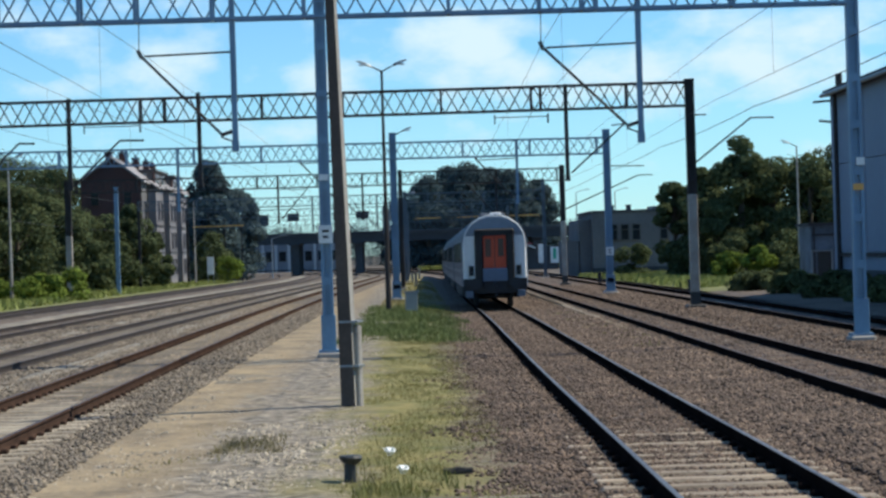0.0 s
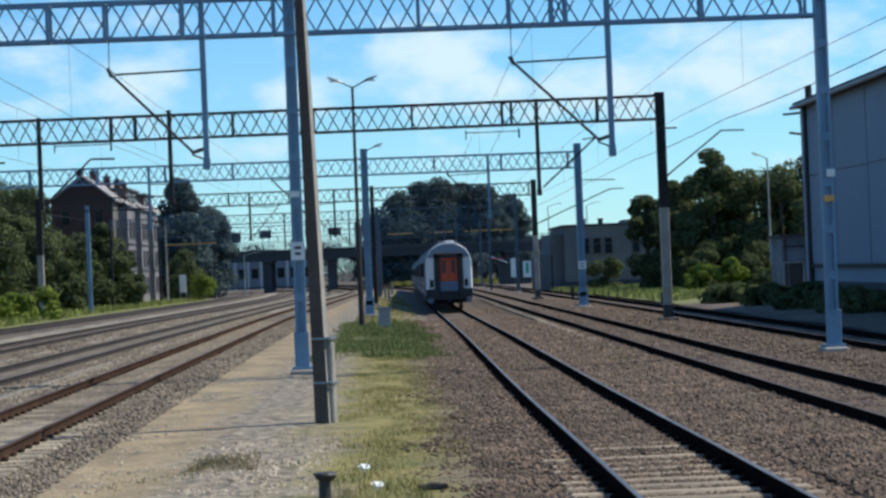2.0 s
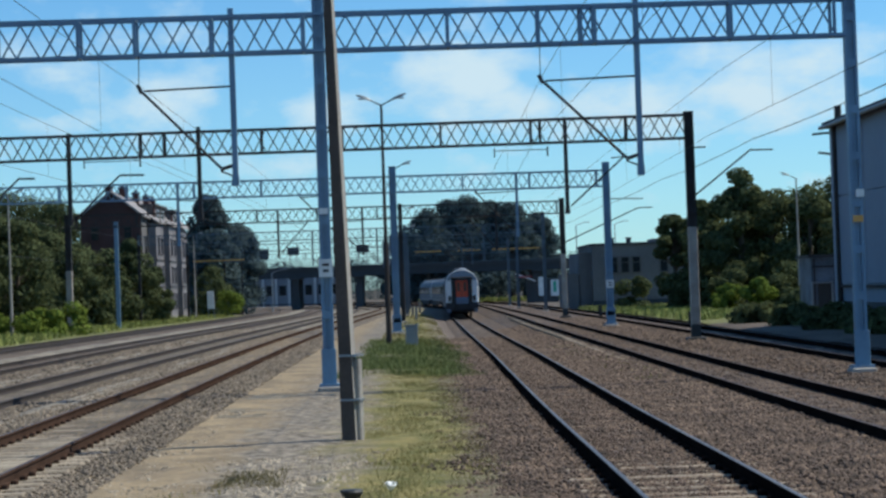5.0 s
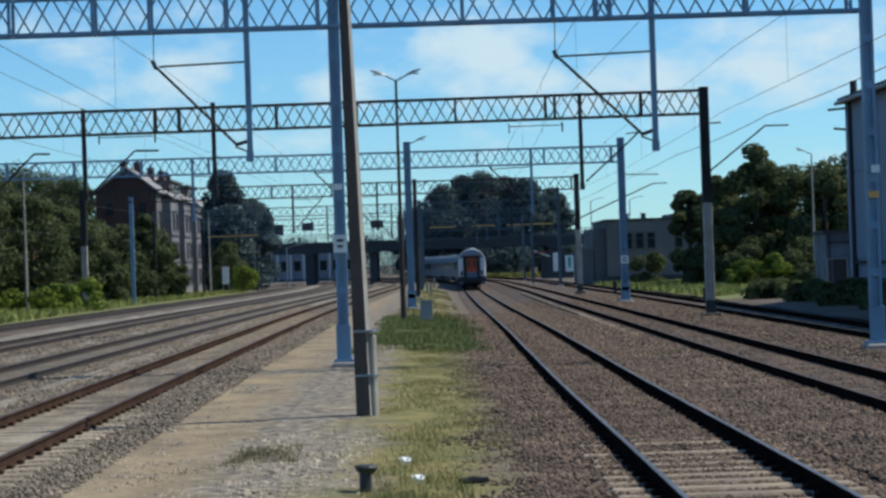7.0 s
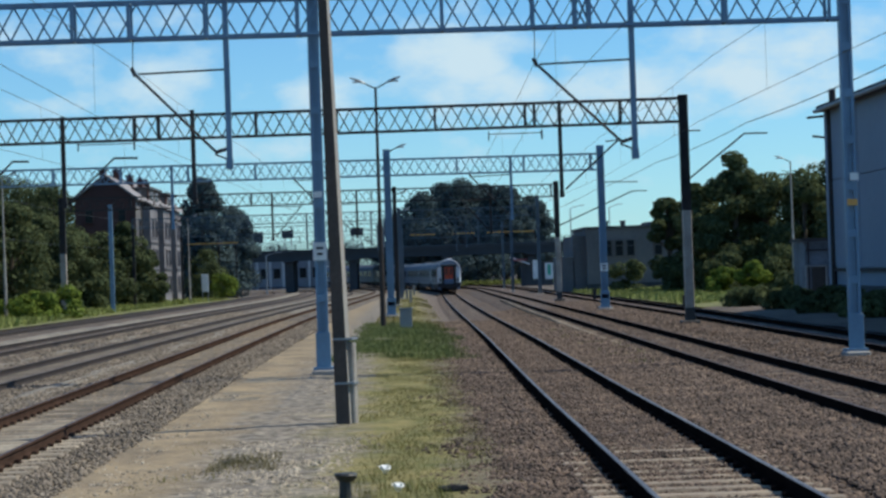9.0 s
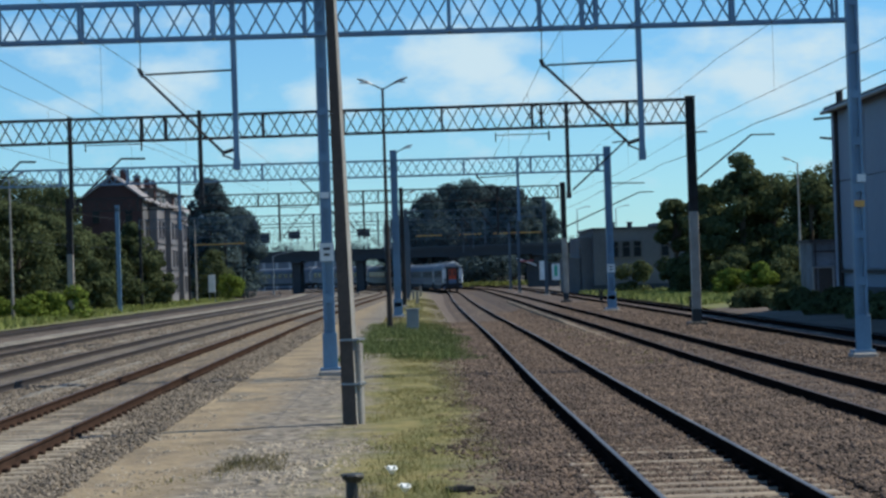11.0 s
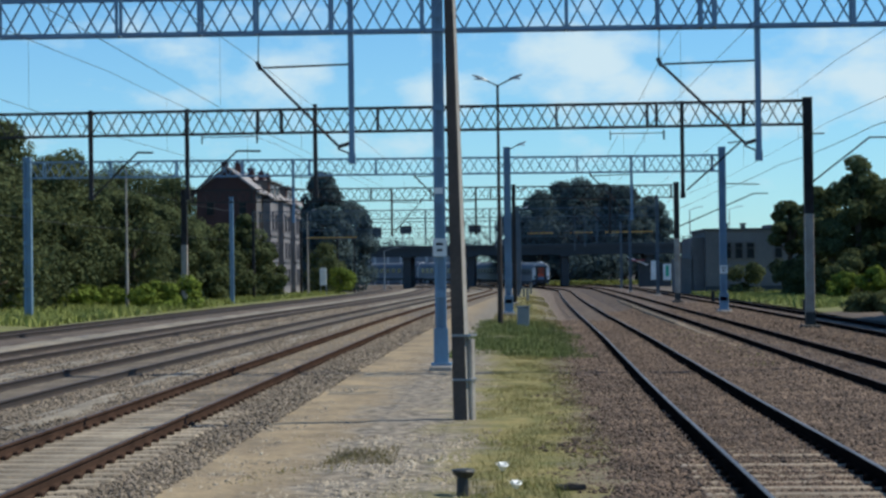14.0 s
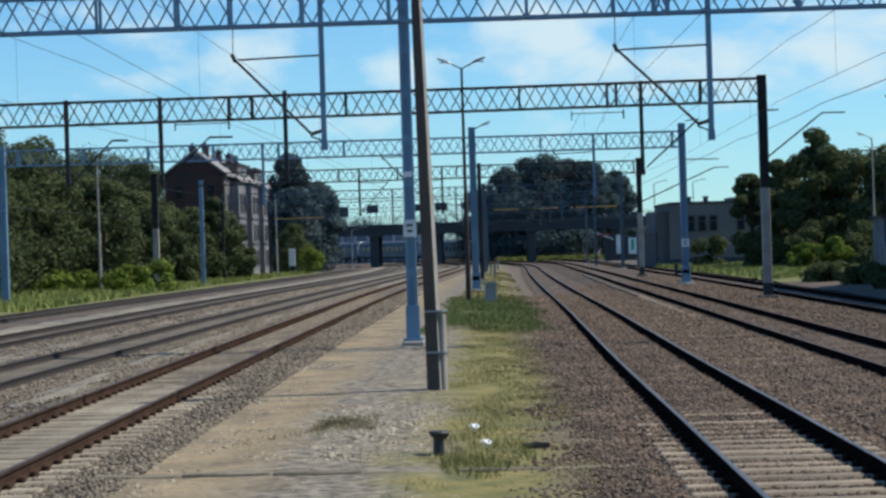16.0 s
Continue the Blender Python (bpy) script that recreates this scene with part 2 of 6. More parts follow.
M["station"] = material("pale_blue_grey_render", (0.26, 0.29, 0.33), (0.17, 0.19, 0.22), 0.3, 4, 0.85, bump=0.1)
M["station_pillar"] = material("pale_pillar_paint", (0.55, 0.57, 0.58), (0.4, 0.42, 0.43), 0.4, 5, 0.8, bump=0.1)
M["sign_back"] = material("dark_sign_back", (0.03, 0.035, 0.045), (0.02, 0.022, 0.028), 0.5, 4, 0.6, bump=0)
M["bark"] = material("grey_brown_bark", (0.12, 0.095, 0.07), (0.06, 0.048, 0.036), 1.0, 12, 0.95, bump=0.6, relief=0.03)
M["leaf"] = foliage("deep_green_leaves", (0.13, 0.15, 0.07), (0.058, 0.076, 0.04))
# distance haze mixed into the colour: bluer, paler, flatter leaves
M["leaf_far"] = foliage("haze_tinted_leaves", (0.10, 0.138, 0.14), (0.068, 0.096, 0.104), 0.2)
M["leaf_bright"] = foliage("yellow_green_leaves", (0.21, 0.27, 0.055), (0.095, 0.135, 0.03))
M["grass_dry"] = material("dry_yellow_grass", (0.31, 0.255, 0.085), (0.18, 0.155, 0.052), 0.8, 6, 0.8, bump=0, spread=0.5, vary=0.25)
M["grass_green"] = material("green_meadow_grass", (0.21, 0.205, 0.05), (0.12, 0.125, 0.032), 0.8, 6, 0.75, bump=0, spread=0.5, vary=0.25)
M["tuft"] = material("brown_moss", (0.24, 0.19, 0.085), (0.13, 0.11, 0.048), 0.8, 6, 0.85, bump=0, spread=0.5, vary=0.3)
M["weed"] = material("bright_weeds", (0.30, 0.32, 0.07), (0.15, 0.175, 0.042), 0.4, 3, 0.75, bump=0, spread=0.5, vary=0.4)
M["lush"] = material("lush_grass_green", (0.17, 0.205, 0.052), (0.10, 0.125, 0.036), 0.8, 6, 0.75, bump=0, spread=0.5, vary=0.35)
M["verge"] = material("weedy_verge", (0.20, 0.20, 0.055), (0.075, 0.08, 0.03), 0.5, 5, 0.95, bump=0.8, relief=0.06)
M["sign_green"] = material("green_sign_paint", (0.03, 0.42, 0.25), (0.02, 0.33, 0.2), 0.5, 4, 0.5, bump=0)
M["sign_red"] = material("dull_red_paint", (0.42, 0.08, 0.09), (0.3, 0.06, 0.07), 0.5, 4, 0.5, bump=0)
M["petal"] = material("white_petal", (0.85, 0.85, 0.82), (0.75, 0.75, 0.72), 5, 30, 0.6, bump=0)
M["black_plastic"] = material("black_painted_metal", (0.03, 0.032, 0.035), (0.018, 0.02, 0.02), 4, 30, 0.6, bump=0.2)
M["lamp_glass"] = material("milky_lamp_cover", (0.7, 0.72, 0.72), (0.55, 0.57, 0.58), 4, 20, 0.3, bump=0)
M["paving"] = material("worn_paving_slab", (0.27, 0.222, 0.155), (0.095, 0.083, 0.056), 1.3, 9, 0.95, bump=0.8, spread=0.4, vary=0.3)
M["debris"] = material("dark_rotten_wood", (0.05, 0.045, 0.04), (0.025, 0.022, 0.02), 3, 25, 0.9, bump=0.5)

# ---- building helpers ----


class Geo:
    """Vertices, faces and a material slot for each face."""

    def __init__(self):
        self.v, self.f, self.m = [], [], []

    def add(self, verts, faces, slot=0):
        k = len(self.v)
        self.v += [tuple(p) for p in verts]
        self.f += [tuple(i + k for i in face) for face in faces]
        self.m += [slot] * len(faces)
        return self

    def box(self, c, s, slot=0, rz=0.0, bevel=0.0):
        cs, sn = math.cos(rz), math.sin(rz)
        x, y, z = (h / 2 for h in s)
        if bevel:
            b = bevel
            ring = [(-x + b, -y), (x - b, -y), (x, -y + b), (x, y - b), (x - b, y), (-x + b, y), (-x, y - b), (-x, -y + b)]
            pts = [(px, py, -z) for px, py in ring] + [(px, py, z - b) for px, py in ring] + [(px * (1 - b / x), py * (1 - b / y), z) for px, py in ring]
            faces = [tuple(range(7, -1, -1)), tuple(range(16, 24))]
            for k in (0, 8):
                faces += [(k + i, k + (i + 1) % 8, k + 8 + (i + 1) % 8, k + 8 + i) for i in range(8)]
        else:
            pts = [(sx * x, sy * y, sz * z) for sz in (-1, 1) for sx, sy in ((-1, -1), (1, -1), (1, 1), (-1, 1))]
            faces = [(3, 2, 1, 0), (4, 5, 6, 7), (0, 1, 5, 4), (1, 2, 6, 5), (2, 3, 7, 6), (3, 0, 4, 7)]
        return self.add([(c[0] + px * cs - py * sn, c[1] + px * sn + py * cs, c[2] + pz) for px, py, pz in pts], faces, slot)

    def tube(self, a, b, r0, r1=None, seg=8, slot=0, turn=0.0):
        r1 = r0 if r1 is None else r1
        a, b = Vector(a), Vector(b)
        d = (b - a).normalized()
        u = d.orthogonal().normalized() if abs(d.z) < 0.99 else Vector((1, 0, 0))
        w = d.cross(u)
        ring = [(u * math.cos(turn + math.tau * i / seg) + w * math.sin(turn + math.tau * i / seg)) for i in range(seg)]
        pts = [a + p * r0 for p in ring] + [b + p * r1 for p in ring]
        faces = [(i, (i + 1) % seg, seg + (i + 1) % seg, seg + i) for i in range(seg)]
        faces += [tuple(range(seg - 1, -1, -1)), tuple(range(seg, 2 * seg))]
        return self.add(pts, faces, slot)

    def bar(self, a, b, w, h=None, slot=0):
        """A rectangular bar from a to b, w across and h upright."""
        h = h or w
        a, b = Vector(a), Vector(b)
        d = (b - a).normalized()
        side = d.cross(Vector((0, 0, 1)))
        side = side.normalized() if side.length > 1e-4 else Vector((1, 0, 0))
        up = side.cross(d)
        ring = [side * (sx * w / 2) + up * (sz * h / 2) for sx, sz in ((-1, -1), (1, -1), (1, 1), (-1, 1))]
        pts = [a + p for p in ring] + [b + p for p in ring]
        return self.add(pts, [(3, 2, 1, 0), (4, 5, 6, 7), (0, 1, 5, 4), (1, 2, 6, 5), (2, 3, 7, 6), (3, 0, 4, 7)], slot)

    def sweep(self, rings, slot=0, closed=True, caps=True):
        n = len(rings[0])
        pts = [p for ring in rings for p in ring]
        faces = []
        for k in range(len(rings) - 1):
            for i in range(n if closed else n - 1):
                j = (i + 1) % n
                faces.append((k * n + i, k * n + j, (k + 1) * n + j, (k + 1) * n + i))
        if caps:
            faces += [tuple(range(n - 1, -1, -1)), tuple(range((len(rings) - 1) * n, len(rings) * n))]
        return self.add(pts, faces, slot)

    def mesh(self, name, mats, smooth=False):
        me = bpy.data.meshes.new(name)
        me.from_pydata(self.v, [], self.f)
        for mat in mats if isinstance(mats, (list, tuple)) else [mats]:
            me.materials.append(mat)
        me.polygons.foreach_set("material_index", self.m)
        if smooth:
            me.polygons.foreach_set("use_smooth", [True] * len(self.f))
        me.update()
        return me


def fan(name, verts, faces, mats, slots=None):
    """A mesh from numpy arrays."""
    me = bpy.data.meshes.new(name)
    me.vertices.add(len(verts))
    me.vertices.foreach_set("co", np.asarray(verts, np.float32).ravel())
    faces = np.asarray(faces, np.int32)
    k = faces.shape[1]
    me.loops.add(faces.size)
    me.loops.foreach_set("vertex_index", faces.ravel())
    me.polygons.add(len(faces))
    me.polygons.foreach_set("loop_start", np.arange(len(faces), dtype=np.int32) * k)
    for mat in mats if isinstance(mats, (list, tuple)) else [mats]:
        me.materials.append(mat)
    if slots is not None:
        me.polygons.foreach_set("material_index", np.asarray(slots, np.int32))
    me.update(calc_edges=True)
    return me


def thing(name, at, label, category, group="", kind="", rz=0.0):
    ob = new(name)
    ob.empty_display_size = 0.3
    ob.matrix_basis = pose(*at, 0, 0, rz)
    return tagged(ob, label, category, group, kind)


def part(name, geo, mats, parent, label="", smooth=False, kind=""):
    me = geo.mesh(name, mats, smooth) if isinstance(geo, Geo) else geo
    ob = new(name, me)
    ob.parent = parent
    return tagged(ob, label, kind=kind)


def fall(y):
    """The yard falls gently away from the camera."""
    if y < 60:
        return 0.0
    if y > 340:
        return -0.95
    k = (y - 60) / 280
    return -0.95 * (k * k * (1.6 - 0.6 * k))


GROUND = -0.22


def ground_z(y):
    return GROUND + fall(y)


def along(table, y):
    """A smooth x for the distance y from rows (y, x)."""
    if y <= table[0][0]:
        return table[0][1]
    for k in range(len(table) - 1):
        if y <= table[k + 1][0]:
            (y0, x0), (y1, x1) = table[k], table[k + 1]
            prev = table[k - 1] if k else table[k]
            nxt = table[k + 2] if k + 2 < len(table) else table[k + 1]
            m0 = (x1 - prev[1]) / (y1 - prev[0]) if y1 != prev[0] else 0
            m1 = (nxt[1] - x0) / (nxt[0] - y0) if nxt[0] != y0 else 0
            if k == 0:
                m0 = (x1 - x0) / (y1 - y0)
            s, h = (y - y0) / (y1 - y0), y1 - y0
            return (2 * s**3 - 3 * s**2 + 1) * x0 + (s**3 - 2 * s**2 + s) * h * m0 + (3 * s**2 - 2 * s**3) * x1 + (s**3 - s**2) * h * m1
    (y0, x0), (y1, x1) = table[-2:]
    return x1 + (y - y1) * (x1 - x0) / (y1 - y0)


def blend(table, y):
    for (y0, v0), (y1, v1) in zip(table, table[1:]):
        if y <= y1:
            return v0 + (v1 - v0) * min(max((y - y0) / (y1 - y0), 0), 1)
    return table[-1][1]


DIP = [(24, 0.0), (48, -0.06), (66, -0.15), (85, -0.25), (108, -0.33), (140, -0.36), (232, -0.33), (276, -0.26), (320, -0.12), (350, 0.0)]


def rail_fall(y):
    """The main track lies a little deeper than the yard."""
    return fall(y) + blend(DIP, y) + blend([(345, 0.0), (400, 0.45)], y)


def floor_z(x, y):
    d = abs(x - along(R1, y))
    return ground_z(y) + blend(DIP, y) * min(max((3.3 - d) / 1.4, 0), 1)


# the middle lines of the tracks: distance and x
R1 = [(-60, 3.03), (30, 3.05), (48, 3.16), (66, 3.34), (85, 3.48), (108, 3.62), (140, 3.80), (185, 4.15), (230, 4.70), (262, 4.95), (282, 4.65), (300, 3.65), (320, 2.45), (340, 0.75), (352, -1.7), (368, -6.6), (385, -14.3), (403, -24.9), (418, -37.0), (432, -51.0), (441, -64.0), (448, -78.0)]
R2 = [(-60, 7.3), (40, 7.3), (70, 7.42), (108, 7.6), (140, 7.95), (185, 8.4), (230, 8.95), (262, 9.2), (282, 8.9)] + [(300, 8.3), (330, 6.2), (370, 2.0), (420, -5.4), (480, -18.0)]
R3 = [(-60, 12.1), (40, 12.13), (70, 12.2), (108, 12.4), (140, 12.7), (185, 13.2), (230, 13.75), (262, 14.0)] + [(300, 13.7), (380, 12.0)]
L1 = [(-60, -6.10), (40, -6.10), (70, -6.0), (105, -5.75), (150, -5.1), (206, -4.2), (260, -3.8), (300, -4.6), (340, -7.0), (400, -13.0), (460, -23.0)]
L2 = [(-60, -10.05), (36, -10.0), (50, -9.8), (63, -9.6), (90, -9.1), (130, -8.5), (200, -7.8), (260, -8.2), (320, -11.0), (400, -19.0)]
L3 = [(-60, -14.6), (40, -14.4), (70, -13.9), (92, -13.5), (137, -12.6), (200, -12.3), (260, -13.5), (340, -17.0), (420, -24.0)]
L4 = [(-60, -20.2), (60, -20.0), (80, -19.4), (100, -18.9), (130, -18.4), (200, -18.2), (280, -20.0), (380, -27.0)]

# ---- ground ----


def ground():
    xs = [-2500, -900, -300, -120, -60] + [-40 + 2 * i for i in range(41)] + [60, 120, 300, 900, 2500]
    ys = [-900, -200, -60] + [8 * i for i in range(0, 60)] + [520, 600, 800, 1400, 4000]
    rng = random.Random(3)
    verts = []
    for y in ys:
        for x in xs:
            bump = 0.0
            if -30 < y < 400 and (x < -23 or x > 16):
                bump = rng.uniform(0.0, 0.08)
            verts.append((x, y, floor_z(x, y) - (0.22 if -21 < x < 14.5 and y > 0 else 0.05) + bump + (0.0 if bump else 1.15 * min(0.0, blend(DIP, y)) * (-1 < x - along(R1, y) + 2.6 < 6.2) * 0.25)))
    n = len(xs)
    faces = [(j * n + i, j * n + i + 1, (j + 1) * n + i + 1, (j + 1) * n + i) for j in range(len(ys) - 1) for i in range(n - 1)]
    ob = new("ground", fan("ground", verts, faces, M["ground"]))
    tagged(ob, "brown and grey stony yard ground with weeds", "ground", kind="structure")


def strip(name, rows, y0, y1, step, mat, label, lift=0.0, wobble=0.0, seed=1, columns=8, fill=None):
    """A sheet on the ground between two edges that are functions of y."""
    left, right = rows
    rng = random.Random(seed)
    verts, faces, k = [], [], int((y1 - y0) / step)
    for j in range(k + 1):
        y = y0 + (y1 - y0) * j / k
        a, b = left(y), right(y)
        for i in range(columns + 1):
            w = wobble * rng.uniform(-1, 1)
            rise = 0.0
            if fill:
                k2 = min(max((y - fill) / 9, 0), 1)
                rise = (0.036 * k2 + 0.014 * noise.noise((i * 0.9, y * 1.3, seed)) * min(1, k2 + 0.3)) * (0 < i < columns)
            edge = -0.05 if i in (0, columns) else 0.0
            px = a + (b - a) * i / columns + (w if i in (0, columns) else 0)
            verts.append((px, y, floor_z(px, y) + lift + rise + edge + 0.25 * abs(w) * (0 < i < columns)))
    n = columns + 1
    for j in range(k):
        for i in range(columns):
            faces.append((j * n + i, j * n + i + 1, (j + 1) * n + i + 1, (j + 1) * n + i))
    ob = new(name, fan(name, verts, faces, mat))
    return tagged(ob, label, "ground cover", kind="structure")


def ground_material():
    """Brown ballast dust with paler gravel between the left tracks and weeds in patches."""
    mat = material("yard_ground", (0.14, 0.112, 0.085), (0.05, 0.04, 0.031), 0.35, 22, 0.95, bump=0.9, relief=0.04)
    return mat


def platform_material():
    """Pale sand, worn to grey, with dry grass and moss creeping in by patches."""
    mat = material("sandy_platform", (0.36, 0.272, 0.158), (0.15, 0.115, 0.074), 0.9, 7, 0.95, bump=1.0, relief=0.04, spread=0.45)
    n, l = mat.node_tree.nodes, mat.node_tree.links
    b = n["Principled BSDF"]
    base = b.inputs["Base Color"].links[0].from_socket
    co = n.new("ShaderNodeTexCoord")
    sep = n.new("ShaderNodeSeparateXYZ")
    l.new(co.outputs["Object"], sep.inputs[0])
    warp = n.new("ShaderNodeTexNoise")
    warp.inputs["Scale"].default_value, warp.inputs["Detail"].default_value = 0.9, 6
    l.new(co.outputs["Object"], warp.inputs["Vector"])
    wob = n.new("ShaderNodeMath")
    wob.operation = "MULTIPLY_ADD"
    wob.inputs[1].default_value = 2.6
    l.new(warp.outputs["Fac"], wob.inputs[0])
    l.new(sep.outputs["X"], wob.inputs[2])
    # trodden grey grit between the sand and the poles
    grey = n.new("ShaderNodeValToRGB")
    grey.color_ramp.elements[0].color, grey.color_ramp.elements[1].color = (0.07, 0.058, 0.044, 1), (0.33, 0.28, 0.215, 1)
    grey.color_ramp.elements[0].position, grey.color_ramp.elements[1].position = 0.36, 0.66
    rough_grit = n.new("ShaderNodeTexNoise")
    rough_grit.inputs["Scale"].default_value, rough_grit.inputs["Detail"].default_value = 5.0, 8
    l.new(co.outputs["Object"], rough_grit.inputs["Vector"])
    l.new(rough_grit.outputs["Fac"], grey.inputs["Fac"])
    trod = n.new("ShaderNodeMapRange")
    trod.inputs["From Min"].default_value, trod.inputs["From Max"].default_value = -1.75, -1.0
    l.new(wob.outputs[0], trod.inputs["Value"])
    gmix = n.new("ShaderNodeMix")
    gmix.data_type = "RGBA"
    l.new(trod.outputs[0], gmix.inputs[0])
    l.new(base, gmix.inputs[6])
    l.new(grey.outputs["Color"], gmix.inputs[7])
    base = gmix.outputs[2]
    # the grass verge lies east of the poles
    east = n.new("ShaderNodeMapRange")
    east.inputs["From Min"].default_value, east.inputs["From Max"].default_value = -0.25, 0.75
    l.new(wob.outputs[0], east.inputs["Value"])
    west = n.new("ShaderNodeMapRange")
    west.inputs["From Min"].default_value, west.inputs["From Max"].default_value = 3.0, 1.8
    l.new(wob.outputs[0], west.inputs["Value"])
    both = n.new("ShaderNodeMath")
    both.operation = "MULTIPLY"
    l.new(east.outputs[0], both.inputs[0])
    l.new(west.outputs[0], both.inputs[1])
    turf = n.new("ShaderNodeValToRGB")
    turf.color_ramp.elements[0].color, turf.color_ramp.elements[1].color = (0.112, 0.112, 0.028, 1), (0.24, 0.195, 0.066, 1)
    turf.color_ramp.elements[0].position, turf.color_ramp.elements[1].position = 0.35, 0.65
    fine = n.new("ShaderNodeTexNoise")
    fine.inputs["Scale"].default_value, fine.inputs["Detail"].default_value = 2.4, 6
    l.new(co.outputs["Object"], fine.inputs["Vector"])
    l.new(fine.outputs["Fac"], turf.inputs["Fac"])
    mix = n.new("ShaderNodeMix")
    mix.data_type = "RGBA"
    l.new(both.outputs[0], mix.inputs[0])
    l.new(base, mix.inputs[6])
    l.new(turf.outputs["Color"], mix.inputs[7])
    # brown stony soil towards the main track
    edge = n.new("ShaderNodeMapRange")
    edge.inputs["From Min"].default_value, edge.inputs["From Max"].default_value = 1.7, 3.1
    l.new(wob.outputs[0], edge.inputs["Value"])
    earth = n.new("ShaderNodeValToRGB")
    earth.color_ramp.elements[0].color, earth.color_ramp.elements[1].color = (0.05, 0.037, 0.028, 1), (0.18, 0.135, 0.10, 1)
    earth.color_ramp.elements[0].position, earth.color_ramp.elements[1].position = 0.35, 0.65
    grit = n.new("ShaderNodeTexNoise")
    grit.inputs["Scale"].default_value, grit.inputs["Detail"].default_value = 14, 5
    l.new(co.outputs["Object"], grit.inputs["Vector"])
    l.new(grit.outputs["Fac"], earth.inputs["Fac"])
    mix2 = n.new("ShaderNodeMix")
    mix2.data_type = "RGBA"
    l.new(edge.outputs[0], mix2.inputs[0])
    l.new(mix.outputs[2], mix2.inputs[6])
    l.new(earth.outputs["Color"], mix2.inputs[7])
    l.new(mix2.outputs[2], b.inputs["Base Color"])
    return mat


M["ground"] = ground_material()
M["platform"] = platform_material()
ground()
strip("platform", (lambda y: along(L1, y) + 1.55, lambda y: along(R1, y) - 1.5), -8, 300, 1.0, M["platform"], "sandy low island platform with dry grass", 0.03, 0.12, 5, 14)
for table, mat, name, lab, wa, wb in ((R1, "ballast", "ballast_bed_1", "brown stone ballast bed of a track", 1.6, 2.3), (R2, "ballast", "ballast_bed_2", "brown stone ballast bed of a track", 2.3, 2.45),
                              (R3, "ballast", "ballast_bed_3", "brown stone ballast bed of a track", 2.5, 2.0), (L1, "ballast_grey", "ballast_bed_4", "grey stone ballast bed of a track", 2.15, 1.7),
                              (L2, "ballast_grey", "ballast_bed_5", "grey stone ballast bed of a track", 2.2, 2.1), (L3, "soil", "ballast_bed_6", "brown dirty ballast bed of a track", 2.2, 2.3),
                              (L4, "soil", "ballast_bed_7", "brown dirty ballast bed of a track", 2.6, 2.6)):
    strip(name, (lambda y, t=table, w=wa: along(t, y) - w, lambda y, t=table, w=wb: along(t, y) + w), -8, 390, 0.7, M[mat], lab, 0.012, 0.06, 7, 10, {"ballast_bed_1": 20, "ballast_bed_4": 29}.get(name, 2))
strip("gravel_path", (lambda y: along(L3, y) - 3.4, lambda y: along(L3, y) - 1.8), 30, 330, 2.0, M["gravel_pale"], "pale gravel strip between two tracks", 0.03, 0.3, 9, 6)
strip("gravel_path", (lambda y: along(L2, y) - 2.6, lambda y: along(L2, y) - 1.7), 34, 300, 2.0, M["gravel_pale"], "pale gravel strip between two tracks", 0.03, 0.3, 10, 5)
strip("gravel_path", (lambda y: along(L1, y) - 2.3, lambda y: along(L1, y) - 1.5), 30, 260, 2.0, M["gravel_pale"], "pale gravel strip between two tracks", 0.03, 0.3, 11, 5)

strip("grass_verge", (lambda y: -62.0, lambda y: along(L4, y) - 2.5), 60, 250, 2.0, M["verge"], "weedy green verge below the wooded bank", 0.1, 0.3, 12, 14)
strip("grass_verge", (lambda y: along(R3, y) + 2.6, lambda y: 40.0), 100, 190, 2.0, M["verge"], "weedy green verge beside a side track", 0.1, 0.3, 13, 10)
strip("grass_verge", (lambda y: along(R3, y) + 2.2, lambda y: 19.3), 40, 100, 2.0, M["soil"], "dark bare earth below a wall", 0.06, 0.2, 14, 6)

# ---- tracks ----
RAIL = [(-0.0625, -0.172), (0.0625, -0.172), (0.0625, -0.160), (0.012, -0.135), (0.010, -0.045), (0.036, -0.034), (0.036, -0.008), (0.028, 0.0), (-0.028, 0.0), (-0.036, -0.008), (-0.036, -0.034), (-0.010, -0.045), (-0.012, -0.135), (-0.0625, -0.160)]
SLEEPER = Geo()
SLEEPER.box((0, 0, 0), (2.5, 0.27, 0.16), bevel=0.03)
SLEEPER_MESH = SLEEPER.mesh("sleeper", M["sleeper"])
PALE_SLEEPER_MESH = SLEEPER.mesh("sleeper", M["sleeper_pale"])


